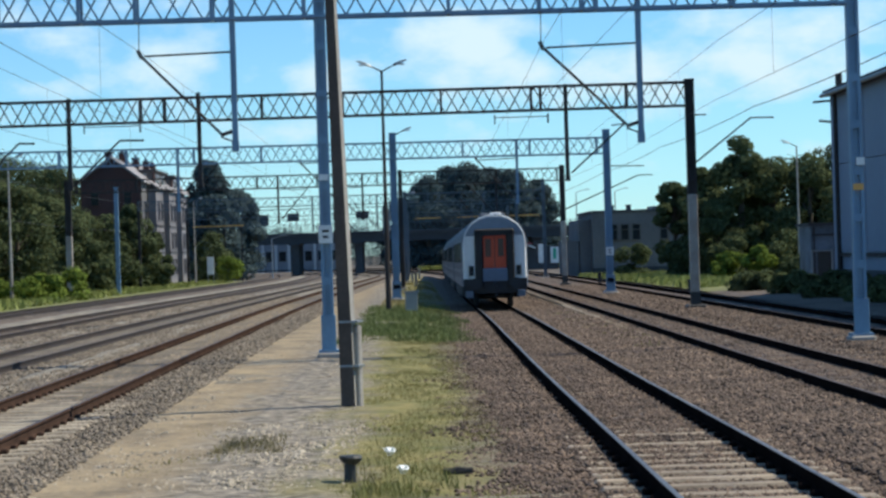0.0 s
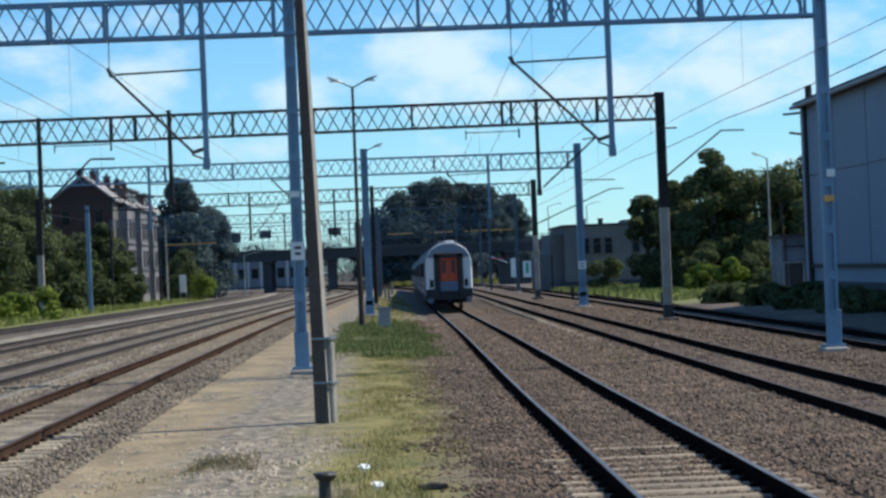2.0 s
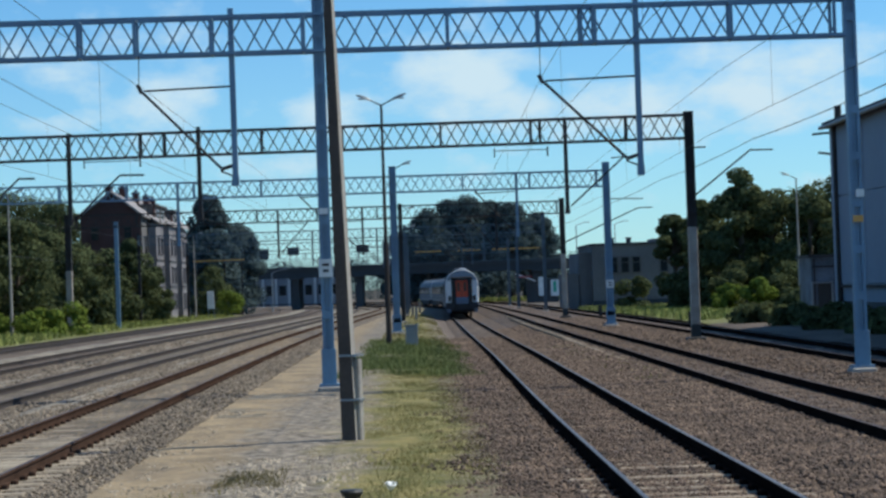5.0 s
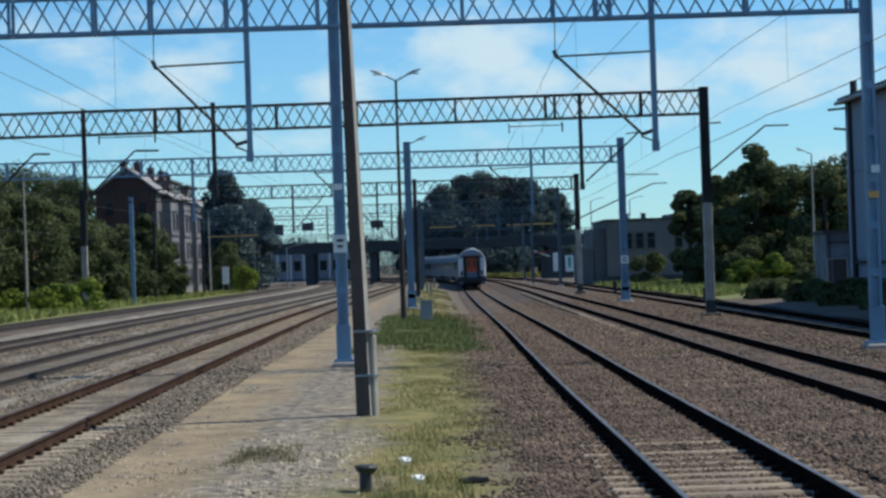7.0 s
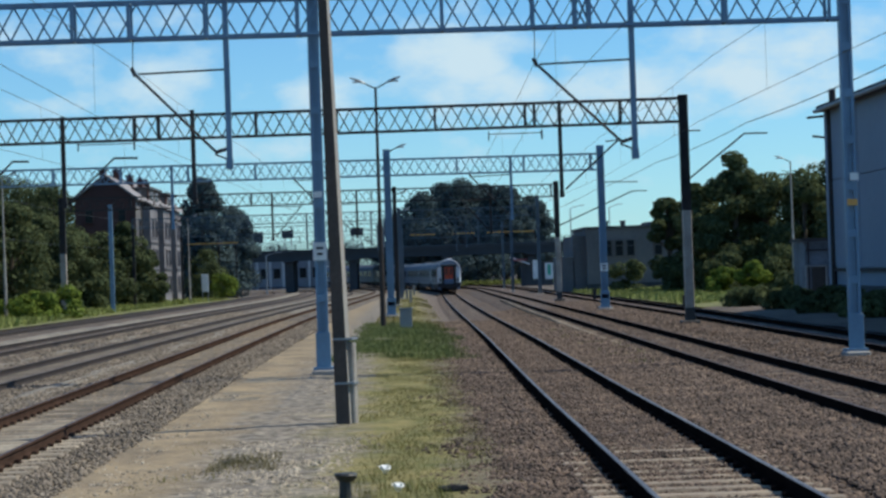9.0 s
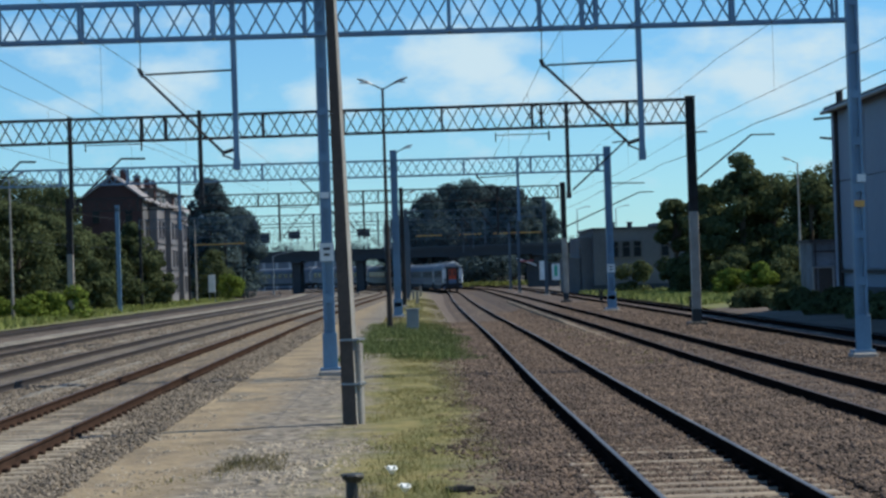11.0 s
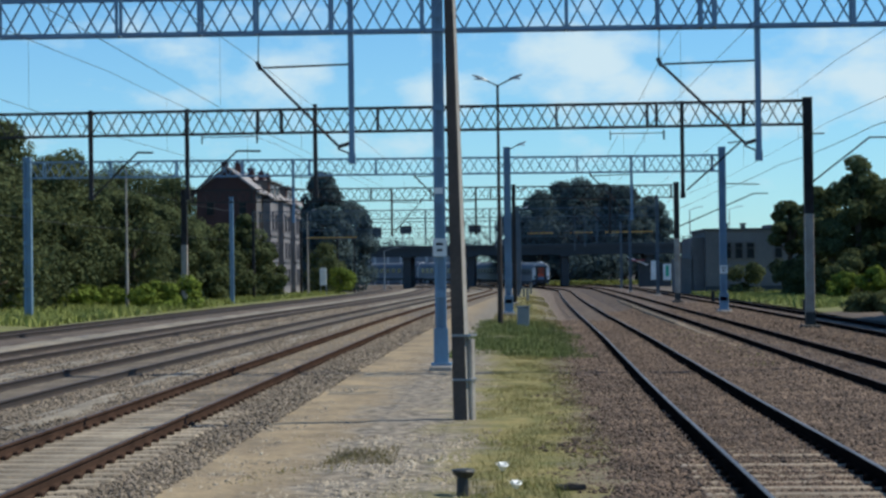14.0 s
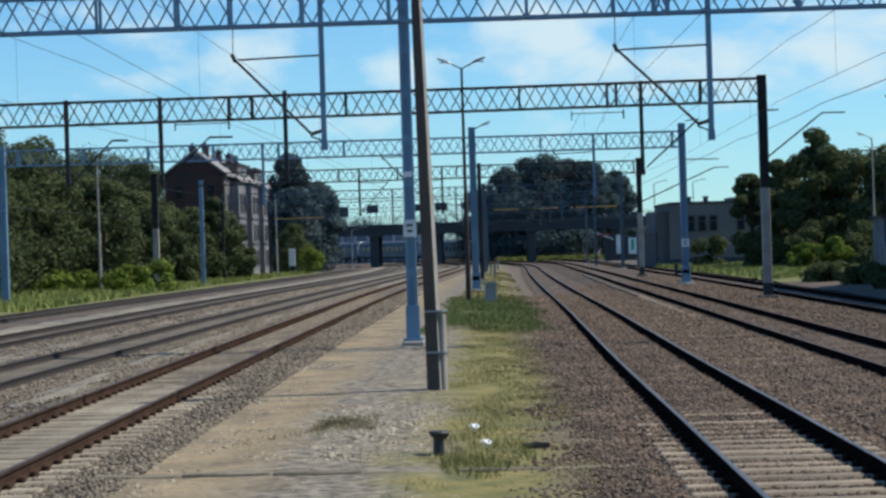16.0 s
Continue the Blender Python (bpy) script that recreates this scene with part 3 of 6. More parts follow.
def track(name, table, y0, y1, side, top, near, far, label):
    ob = thing(name, (0, 0, 0), label, "railway track", kind="structure")
    drop = rail_fall if table is R1 else fall
    for sx in (-0.753, 0.753):
        rings, y = [], y0
        while y <= y1:
            x, z = along(table, y) + sx, drop(y)
            rings.append([(x + px, y, z + pz) for px, pz in RAIL])
            y += 3.0 if y < 200 else 4.0
        g = Geo().sweep(rings)
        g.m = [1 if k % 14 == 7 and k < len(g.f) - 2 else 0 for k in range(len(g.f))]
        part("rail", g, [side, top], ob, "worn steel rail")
    clips = Geo()
    y = near
    while y < near + 62 and name in ("track_1", "track_4"):
        for sx in (-0.753, 0.753):
            for dx in (-0.1, 0.1):
                clips.box((along(table, y) + sx + dx, y, drop(y) - 0.148), (0.085, 0.11, 0.075), bevel=0.015)
        y += 0.6
    if clips.f:
        part("rail_clip", clips, side, ob, "rusty rail fastenings", kind="stuff")
    y, rest = near, Geo()
    while y < far:
        x, z = along(table, y), drop(y) - 0.252
        if y < near + 60:
            s = part("sleeper", PALE_SLEEPER_MESH if table is L1 else SLEEPER_MESH, None, ob)
            s.location = (x + random.uniform(-0.02, 0.02), y, z + random.uniform(-0.008, 0.008))
            s.rotation_euler = (0, 0, random.uniform(-0.008, 0.008))
        else:
            rest.box((x, y, z), (2.5, 0.26, 0.16))
        y += 0.6
    part("sleeper", rest, M["sleeper"], ob, "row of concrete sleepers", kind="stuff")
    return ob


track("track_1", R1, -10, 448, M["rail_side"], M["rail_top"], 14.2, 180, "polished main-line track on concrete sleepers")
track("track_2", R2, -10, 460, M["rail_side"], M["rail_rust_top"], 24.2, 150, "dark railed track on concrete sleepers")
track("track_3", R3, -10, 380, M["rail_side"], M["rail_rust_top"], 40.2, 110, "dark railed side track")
track("track_4", L1, -10, 450, M["rail_rust"], M["rail_rust_top"], 14.4, 180, "rusty brown railed track on concrete sleepers")
track("track_5", L2, -10, 400, M["rail_brown"], M["rail_rust_top"], 28.0, 150, "rusty railed track on concrete sleepers")
track("track_6", L3, -10, 400, M["rail_brown"], M["rail_rust_top"], 40.0, 110, "rusty railed side track in dirty ballast")
track("track_7", L4, -10, 380, M["rail_brown"], M["rail_rust_top"], 50.0, 110, "rusty railed side track in brown soil")

# ---- overhead line gantries ----


def mast(parent, x, y, top, w, mat, pale=0.0, collar=False, plate=True):
    """A welded box mast of two channels with batten plates, on a footing."""
    base = ground_z(y)
    foot = Geo().box((x, y, base + 0.02), (w * 2.1, w * 2.3, 0.3), bevel=0.04)
    part("footing", foot, M["black_plastic"] if pale else M["pole_concrete"], parent, "stained concrete footing")
    g = Geo()
    z0 = base + 0.15
    lo = 4.1 if pale else z0
    for sx in (-1, 1):
        g.box((x + sx * (w / 2 - 0.035), y, (lo + top) / 2), (0.07, w * 0.8, top - lo))
    g.box((x, y, (lo + top) / 2), (w - 0.14, w * 0.35, top - lo))
    z = lo + 0.6
    while z < top:
        for sy in (-1, 1):
            g.box((x, y + sy * w * 0.41, z), (w * 0.98, 0.014, 0.20))
        z += 1.1
    part("shaft", g, mat, parent)
    if pale:
        h = Geo()
        h.box((x, y, (lo + z0 + 0.5) / 2), (w, w * 0.82, lo - z0 - 0.5), bevel=0.02)
        part("lower_shaft", h, M["pale_post"], parent, "pale flaking lower part")
        part("base_band", Geo().box((x, y, z0 + 0.25), (w * 1.04, w * 0.9, 0.5)), M["black_plastic"], parent, "black tarred base band")
    if collar:
        part("base_frame", Geo().box((x, y - w * 0.36, z0 + 0.45), (w * 1.3, 0.05, 0.9), bevel=0.012).box((x, y, z0 + 0.04), (w * 1.8, w * 1.7, 0.08)), M["blue_paint"], parent, "bolted base frame")
    part("cap", Geo().box((x, y, top + 0.02), (w * 1.05, w * 0.9, 0.05)), mat, parent)


def truss(parent, y, x0, z0, x1, z1, depth, mat, posts, pitch=0.96):
    """A box lattice beam: four chords, zigzag braces on both faces, posts."""
    bottom = lambda x: z0 + (z1 - z0) * (x - x0) / (x1 - x0)
    for dy in (-0.24, 0.24):
        for up in (0, depth):
            part("chord", Geo().bar((x0, y + dy, z0 + up), (x1, y + dy, z1 + up), 0.065, 0.068), mat, parent)
        g = Geo()
        n = int((x1 - x0) / (pitch / 2))
        for k in range(n):
            a, b = x0 + k * pitch / 2, x0 + (k + 1) * pitch / 2
            flip = (k + (dy > 0)) % 2
            g.bar((a, y + dy, bottom(a) + (depth if flip else 0)), (b, y + dy, bottom(b) + (0 if flip else depth)), 0.035, 0.04)
        part("lattice", g, mat, parent, "zigzag lattice braces")
    for x in posts:
        g = Geo()
        for dy in (-0.25, 0.25):
            g.box((x, y + dy, bottom(x) + depth / 2), (0.075, 0.05, depth))
        g.box((x, y, bottom(x)), (0.06, 0.5, 0.06)).box((x, y, bottom(x) + depth), (0.06, 0.5, 0.06))
        part("post", g, mat, parent)


def drop_arm(parent, x, y, top, low, mat, reach, w=0.13):
    """A hanging post with a cantilever: tie, strut, insulators and registration arm."""
    part("drop_post", Geo().box((x, y, (top + low) / 2), (w, w, top - low)).box((x, y, low + 0.12), (w * 1.25, w * 1.25, 0.24)), mat, parent)
    if not reach:
        return
    s = 1 if reach > 0 else -1
    end = x + reach
    zt, zb = low + 2.35, low + 0.42
    tube = Geo().tube((x + s * 0.05, y, zt), (end - s * 0.12, y, zt - 0.05), 0.024, seg=6)
    part("tie", tube, M["dark_steel"], parent, "horizontal steel tie")
    part("strut", Geo().tube((x + s * 0.32, y, zb), (end, y, zt), 0.035, seg=6), M["dark_steel"], parent, "sloping steel strut")
    part("insulator", Geo().tube((x, y, low + 0.5), (x + s * 0.34, y, zb - 0.02), 0.045, seg=6).tube((x, y, low + 0.22), (x + s * 0.34, y, low + 0.36), 0.02, seg=6), M["dark_steel"], parent)
    part("hook", Geo().tube((end, y, zt), (end - s * 0.02, y, top - 0.9), 0.012, seg=5).tube((end + s * 0.03, y, zt + 0.1), (end - s * 0.06, y, zt - 0.1), 0.05, seg=6), M["dark_steel"], parent)


def steps(a, b, d):
    n = max(1, round((b - a) / d))
    return [a + (b - a) * k / n for k in range(n + 1)]


def label_plate(parent, x, y, z, w, h, bars=True):
    part("number_plate", Geo().box((x, y, z), (w, 0.02, h)), M["white_paint"], parent, "white number plate")
    if bars:
        g = Geo()
        g.box((x, y - 0.014, z + h * 0.18), (w * 0.5, 0.006, h * 0.14)).box((x, y - 0.014, z - h * 0.15), (w * 0.4, 0.006, h * 0.14))
        part("plate_bars", g, M["black_plastic"], parent, "dark bars on the plate")


# gantry over the nearest masts, blue-grey
g1 = thing("catenary_gantry", (0, 0, 0), "blue-grey painted lattice gantry on box masts over six tracks", "gantry", "overhead line gantries")
mast(g1, -2.04, 46.5, 9.9, 0.265, M["blue_paint"], collar=True)
mast(g1, 10.5, 46.5, 9.6, 0.28, M["blue_paint"], collar=True)
mast(g1, -25.5, 46.5, 9.6, 0.32, M["blue_paint"])
truss(g1, 46.5, -25.4, 7.885, 10.4, 7.795, 0.86, M["blue_paint"], [-24.5, -21.5, -18.6, -15.5, -12.5, -9.6, -7.65, -6.33, -4.55, -2.4, -1.74, 1.0, 3.13, 4.13, 4.46, 7.67, 10.1])
for a in ((-13.6, -13.2), (4.13, 4.46)):
    part("cross_brace", Geo().bar((a[0], 46.22, 7.8), (a[1], 46.22, 8.6), 0.03, 0.05).bar((a[1], 46.22, 7.8), (a[0], 46.22, 8.6), 0.03, 0.05), M["blue_paint"], g1)
drop_arm(g1, -4.09, 46.5, 8.9, 4.72, M["blue_paint"], -2.2)
drop_arm(g1, 5.45, 46.5, 8.9, 4.65, M["blue_paint"], -2.3)
label_plate(g1, -2.04, 46.3, 2.72, 0.33, 0.42)
label_plate(g1, -2.05, 46.3, 4.05, 0.2, 0.14, False)
label_plate(g1, 10.56, 46.3, 4.05, 0.2, 0.18, False)
part("signal_band", Geo().box((10.5, 46.32, 3.45), (0.24, 0.012, 0.15)), M["yellow"], g1, "yellow warning band")

g2 = thing("catenary_gantry", (0, 0, 0), "dark rusty lattice gantry with pale-based masts", "gantry", "overhead line gantries")
mast(g2, 10.58, 74.5, 8.42, 0.34, M["dark_steel"], pale=1)
mast(g2, -26.0, 74.5, 8.4, 0.34, M["dark_steel"], pale=1)
truss(g2, 74.5, -26.0, 7.41, 10.58, 7.46, 0.88, M["dark_steel"], [-24.0, -20.4, -16.48, -12.8, -10.1, -9.2, -7.9, -5.54, -2.5, 1.2, 4.6, 4.95, 5.9, 8.2])
drop_arm(g2, -16.48, 74.5, 8.4, 5.0, M["dark_steel"], 0, 0.15)
drop_arm(g2, -12.8, 74.5, 8.4, 4.95, M["dark_steel"], 0, 0.15)
drop_arm(g2, -7.92, 74.5, 8.5, 4.95, M["dark_steel"], 0, 0.15)
for xa, xb, xc in ((-16.4, -14.7, -14.1), (-12.7, -10.9, -10.0)):
    part("strut", Geo().tube((xa, 74.5, 5.1), (xb, 74.5, 6.78), 0.035, seg=6), M["dark_steel"], g2, "sloping steel strut")
    part("tie", Geo().tube((xb, 74.5, 6.78), (xc, 74.5, 6.76), 0.04, seg=6), M["dark_steel"], g2)
drop_arm(g2, 5.9, 74.5, 8.4, 4.75, M["dark_steel"], 0, 0.14)
part("strut", Geo().tube((6.05, 74.5, 5.05), (8.1, 74.5, 6.85), 0.035, seg=6), M["dark_steel"], g2)
part("tie", Geo().tube((8.1, 74.5, 6.85), (7.6, 74.5, 6.8), 0.024, seg=6), M["dark_steel"], g2)
part("strut", Geo().tube((10.75, 74.5, 5.3), (12.9, 74.5, 6.95), 0.035, seg=6).tube((12.85, 74.5, 6.93), (13.75, 74.5, 6.92), 0.03, seg=6), M["dark_steel"], g2)
part("bracket", Geo().tube((10.7, 74.5, 7.1), (11.2, 74.5, 7.1), 0.03, seg=6), M["dark_steel"], g2)
for xa, xb, zz in ((-12.2, -10.1, 7.3), (3.2, 5.2, 7.2)):
    part("suspension", Geo().tube((xa, 74.3, zz), (xb, 74.3, zz), 0.018, seg=5).tube((xa, 74.3, zz - 0.25), (xa, 74.3, zz + 0.1), 0.025, seg=5).tube((xb, 74.3, zz - 0.25), (xb, 74.3, zz + 0.1), 0.035, seg=5), M["dark_steel"], g2)

g3 = thing("catenary_gantry", (0, 0, 0), "blue-grey painted lattice gantry in the middle distance", "gantry", "overhead line gantries")
mast(g3, 10.1, 102, 8.25, 0.36, M["blue_paint"], collar=True)
mast(g3, -0.93, 102, 8.4, 0.36, M["blue_paint"], collar=True)
mast(g3, -25.9, 102, 8.25, 0.40, M["blue_paint"])
truss(g3, 102, -25.9, 7.2, 10.1, 7.05, 0.82, M["blue_paint"], steps(-25.0, 9.6, 3.3))
drop_arm(g3, 5.46, 102, 7.9, 4.6, M["blue_paint"], -2.1)
drop_arm(g3, -3.6, 102, 7.9, 4.7, M["blue_paint"], -2.1)
drop_arm(g3, -12.0, 102, 7.9, 4.7, M["blue_paint"], 2.0)
part("bracket", Geo().tube((10.2, 102, 6.4), (12.0, 102, 6.35), 0.03, seg=5), M["dark_steel"], g3)
label_plate(g3, 10.1, 101.8, 2.0, 0.4, 0.42)

g4 = thing("catenary_gantry", (0, 0, 0), "dark rusty lattice gantry far along the yard", "gantry", "overhead line gantries")
mast(g4, 10.34, 136, 7.9, 0.36, M["dark_steel"], pale=1)
mast(g4, -0.8, 136, 7.9, 0.26, M["dark_steel"])
mast(g4, -23.6, 136, 7.9, 0.42, M["dark_steel"], pale=1)
truss(g4, 136, -23.6, 7.0, 10.3, 6.9, 0.85, M["dark_steel"], steps(-23, 10, 4.0), 1.1)
for x, r in ((5.8, -2.0), (-3.4, -2.0), (-9.2, 2.0)):
    drop_arm(g4, x, 136, 7.8, 4.5, M["dark_steel"], r)
part("strut", Geo().tube((10.5, 136, 4.9), (15.6, 136, 7.1), 0.045, seg=5).tube((15.6, 136, 7.1), (16.6, 136, 7.1), 0.04, seg=5), M["dark_steel"], g4)

for y, x0, x1, top, mat in ((178, -24.6, 11.8, 7.6, "far_paint"), (214, -24.4, 11.25, 7.4, "far_paint"), (258, -24.6, 12.4, 7.1, "far_paint")):
    g = thing("catenary_gantry", (0, 0, 0), "distant blue-grey lattice gantry across the tracks", "gantry", "overhead line gantries")
    for x in (x0, -0.7, x1):
        mast(g, x, y, top + (0.9 if x > 0 else 0.15), 0.24 if x < -5 else 0.30, M["dark_steel"] if x < -5 else M[mat])
    truss(g, y, x0, top - 0.85, x1, top - 0.85, 0.8, M[mat], steps(x0, x1, 5.5), 1.3)
    for x in (-9.0, -3.2, 6.4):
        drop_arm(g, x, y, top, 4.4, M[mat], -2.0 if x > -5 else 2.0)

# ---- wires ----


def wire(name, pts, r, label):
    rings = [[(x + r * ca, y, z + r * sa) for ca, sa in ((1, 0), (0, 1), (-1, 0), (0, -1))] for x, y, z in pts]
    ob = new(name, Geo().sweep(rings).mesh(name, M["wire"]))
    return tagged(ob, label, "overhead wire", "overhead wires")


SUPPORTS = [-20, 18, 46.5, 74.5, 102, 136, 178, 214, 258, 300]


def catenary(table, off=0.0):
    pts, droppers = [], Geo()
    for a, b in zip(SUPPORTS, SUPPORTS[1:]):
        for k in range(8):
            s = k / 8
            y = a + (b - a) * s
            pts.append((along(table, y) + off, y, 7.0 - 0.08 * 4 * s * (1 - s) + fall(y)))
            if k in (2, 6):
                droppers.tube(pts[-1], (pts[-1][0], y, 5.55 + fall(y)), 0.004, seg=3)
    wire("messenger_wire", pts, 0.007, "thin sagging messenger wire over a track")
    wire("contact_wire", [(along(table, y) + off + (0.2 if k % 2 else -0.2), y, 5.55 + fall(y)) for k, y in enumerate(SUPPORTS)], 0.006, "thin level contact wire over a track")
    ob = new("dropper_wires", droppers.mesh("dropper_wires", M["wire"]))
    tagged(ob, "thin upright dropper wires between two wires", "overhead wire", "overhead wires", kind="stuff")


for table in (R1, R2, L1, L2):
    catenary(table)
for x, z in ((13.0, 7.35), (-26.6, 7.9), (-26.9, 5.3)):
    pts = []
    for a, b in zip(SUPPORTS, SUPPORTS[1:]):
        for k in range(6):
            s = k / 6
            pts.append((x, a + (b - a) * s, z - 0.12 * 4 * s * (1 - s) + fall(a + (b - a) * s)))
    wire("feeder_wire", pts, 0.016 if x > 0 else 0.012, "thin feeder cable along the gantry masts")

# ---- poles and lamps on the platform ----
pole = thing("concrete_pole", (-1.06, 31.4, GROUND), "leaning square concrete pole, shade side coloured dark", "pole", rz=-16)
g = Geo()
lean = Vector((-0.18, -0.05, 10.0))
w0, w1 = 0.118, 0.050
p, q = Vector((0, 0, -0.2)), lean
g.add([p + Vector((sx * w0, sy * w0, 0)) for sx, sy in ((-1, -1), (1, -1), (1, 1), (-1, 1))] + [q + Vector((sx * w1, sy * w1, 0)) for sx, sy in ((-1, -1), (1, -1), (1, 1), (-1, 1))],
          [(3, 2, 1, 0), (4, 5, 6, 7), (0, 1, 5, 4), (1, 2, 6, 5), (2, 3, 7, 6), (3, 0, 4, 7)])
# shade colour on the front and left, pale concrete on the sunward faces
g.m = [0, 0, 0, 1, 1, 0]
part("shaft", g, [M["pole_shade"], M["pole_concrete"]], pole, "tapering concrete shaft, shade painted on two faces")
part("stub_support", Geo().box((0.085, 0.07, 0.55), (0.17, 0.18, 1.55), bevel=0.02), M["pole_concrete"], pole, "pale concrete support stub")
for z in (0.68, 1.38):
    b = Geo()
    b.box((0.035, 0.02, z), (0.32, 0.30, 0.035))
    part("clamp_band", b, M["grey_steel"], pole, "steel clamp band")


def platform_lamp(x, y, h, spread, label, dark=True):
    ob = thing("platform_lamp", (x, y, ground_z(y)), label, "street lamp", "platform lamps")
    part("shaft", Geo().tube((0, 0, -0.1), (0, 0, h * 0.45), 0.12, 0.09, 10).tube((0, 0, h * 0.45), (0, 0, h), 0.075, 0.05, 10), M["dark_steel"] if dark else M["pole_concrete"], ob)
    for s in spread:
        arm = Geo().tube((0, 0, h - 0.05), (s * 0.45, 0, h + 0.18), 0.03, seg=6)
        part("arm", arm, M["dark_steel"], ob)
        head = Geo().sweep([[(s * (0.42 + 0.62 * k) , wy * 0.11 * (0.5 if k in (0, 1) else 1), h + 0.17 + 0.24 * k + wz * (0.03 if k in (0, 1) else 0.07)) for wy, wz in ((-1, 0), (-0.6, 1), (0.6, 1), (1, 0), (0.6, -0.6), (-0.6, -0.6))] for k in (0, 0.25, 0.6, 1.0)])
        hd = part("lamp_head", head, M["grey_steel"], ob, "grey lamp head")
        part("cover", Geo().box((s * 0.8, 0, h + 0.24), (0.3, 0.16, 0.05)), M["lamp_glass"], hd, "milky cover")
    return ob


platform_lamp(-1.1, 82.0, 10.05, (-1, 1), "dark two-armed platform lamp post")
platform_lamp(-0.95, 112.0, 9.2, (1,), "tall one-armed platform lamp post")
platform_lamp(-0.85, 158.0, 8.6, (1,), "tall one-armed platform lamp post")
platform_lamp(-0.7, 200.0, 8.6, (-1, 1), "far two-armed platform lamp post")
platform_lamp(-26.0, 128.0, 9.3, (1,), "pale concrete lamp post before the bushes", False)
platform_lamp(-23.2, 210.0, 9.0, (1,), "pale concrete lamp post by the house", False)
platform_lamp(26.2, 134.0, 9.0, (-1,), "slim concrete lamp post among the bushes", False)
for x, y in ((-22.4, 150.0),):
    p = thing("line_post", (x, y, ground_z(y)), "plain blue-grey steel post beside the trees", "post")
    part("shaft", Geo().box((0, 0, 4.1), (0.3, 0.25, 8.2)), M["blue_paint"], p)
    part("cap", Geo().box((0, 0, 8.22), (0.36, 0.3, 0.06)), M["blue_paint"], p)

# ---- the train ----
CAR = 26.4


def shell(grow=0.0):
    """The coach's outline across: x and height over the rail."""
    half = 1.41 + grow
    return [(-half, 0.95), (-half, 1.3), (-half, 2.6), (-half + 0.02, 2.95), (-half + 0.12, 3.3), (-half + 0.36, 3.66), (-half + 0.75, 3.92), (-0.3, 4.04),
            (0.3, 4.04), (half - 0.75, 3.92), (half - 0.36, 3.66), (half - 0.12, 3.3), (half - 0.02, 2.95), (half, 2.6), (half, 1.3), (half, 0.95)]


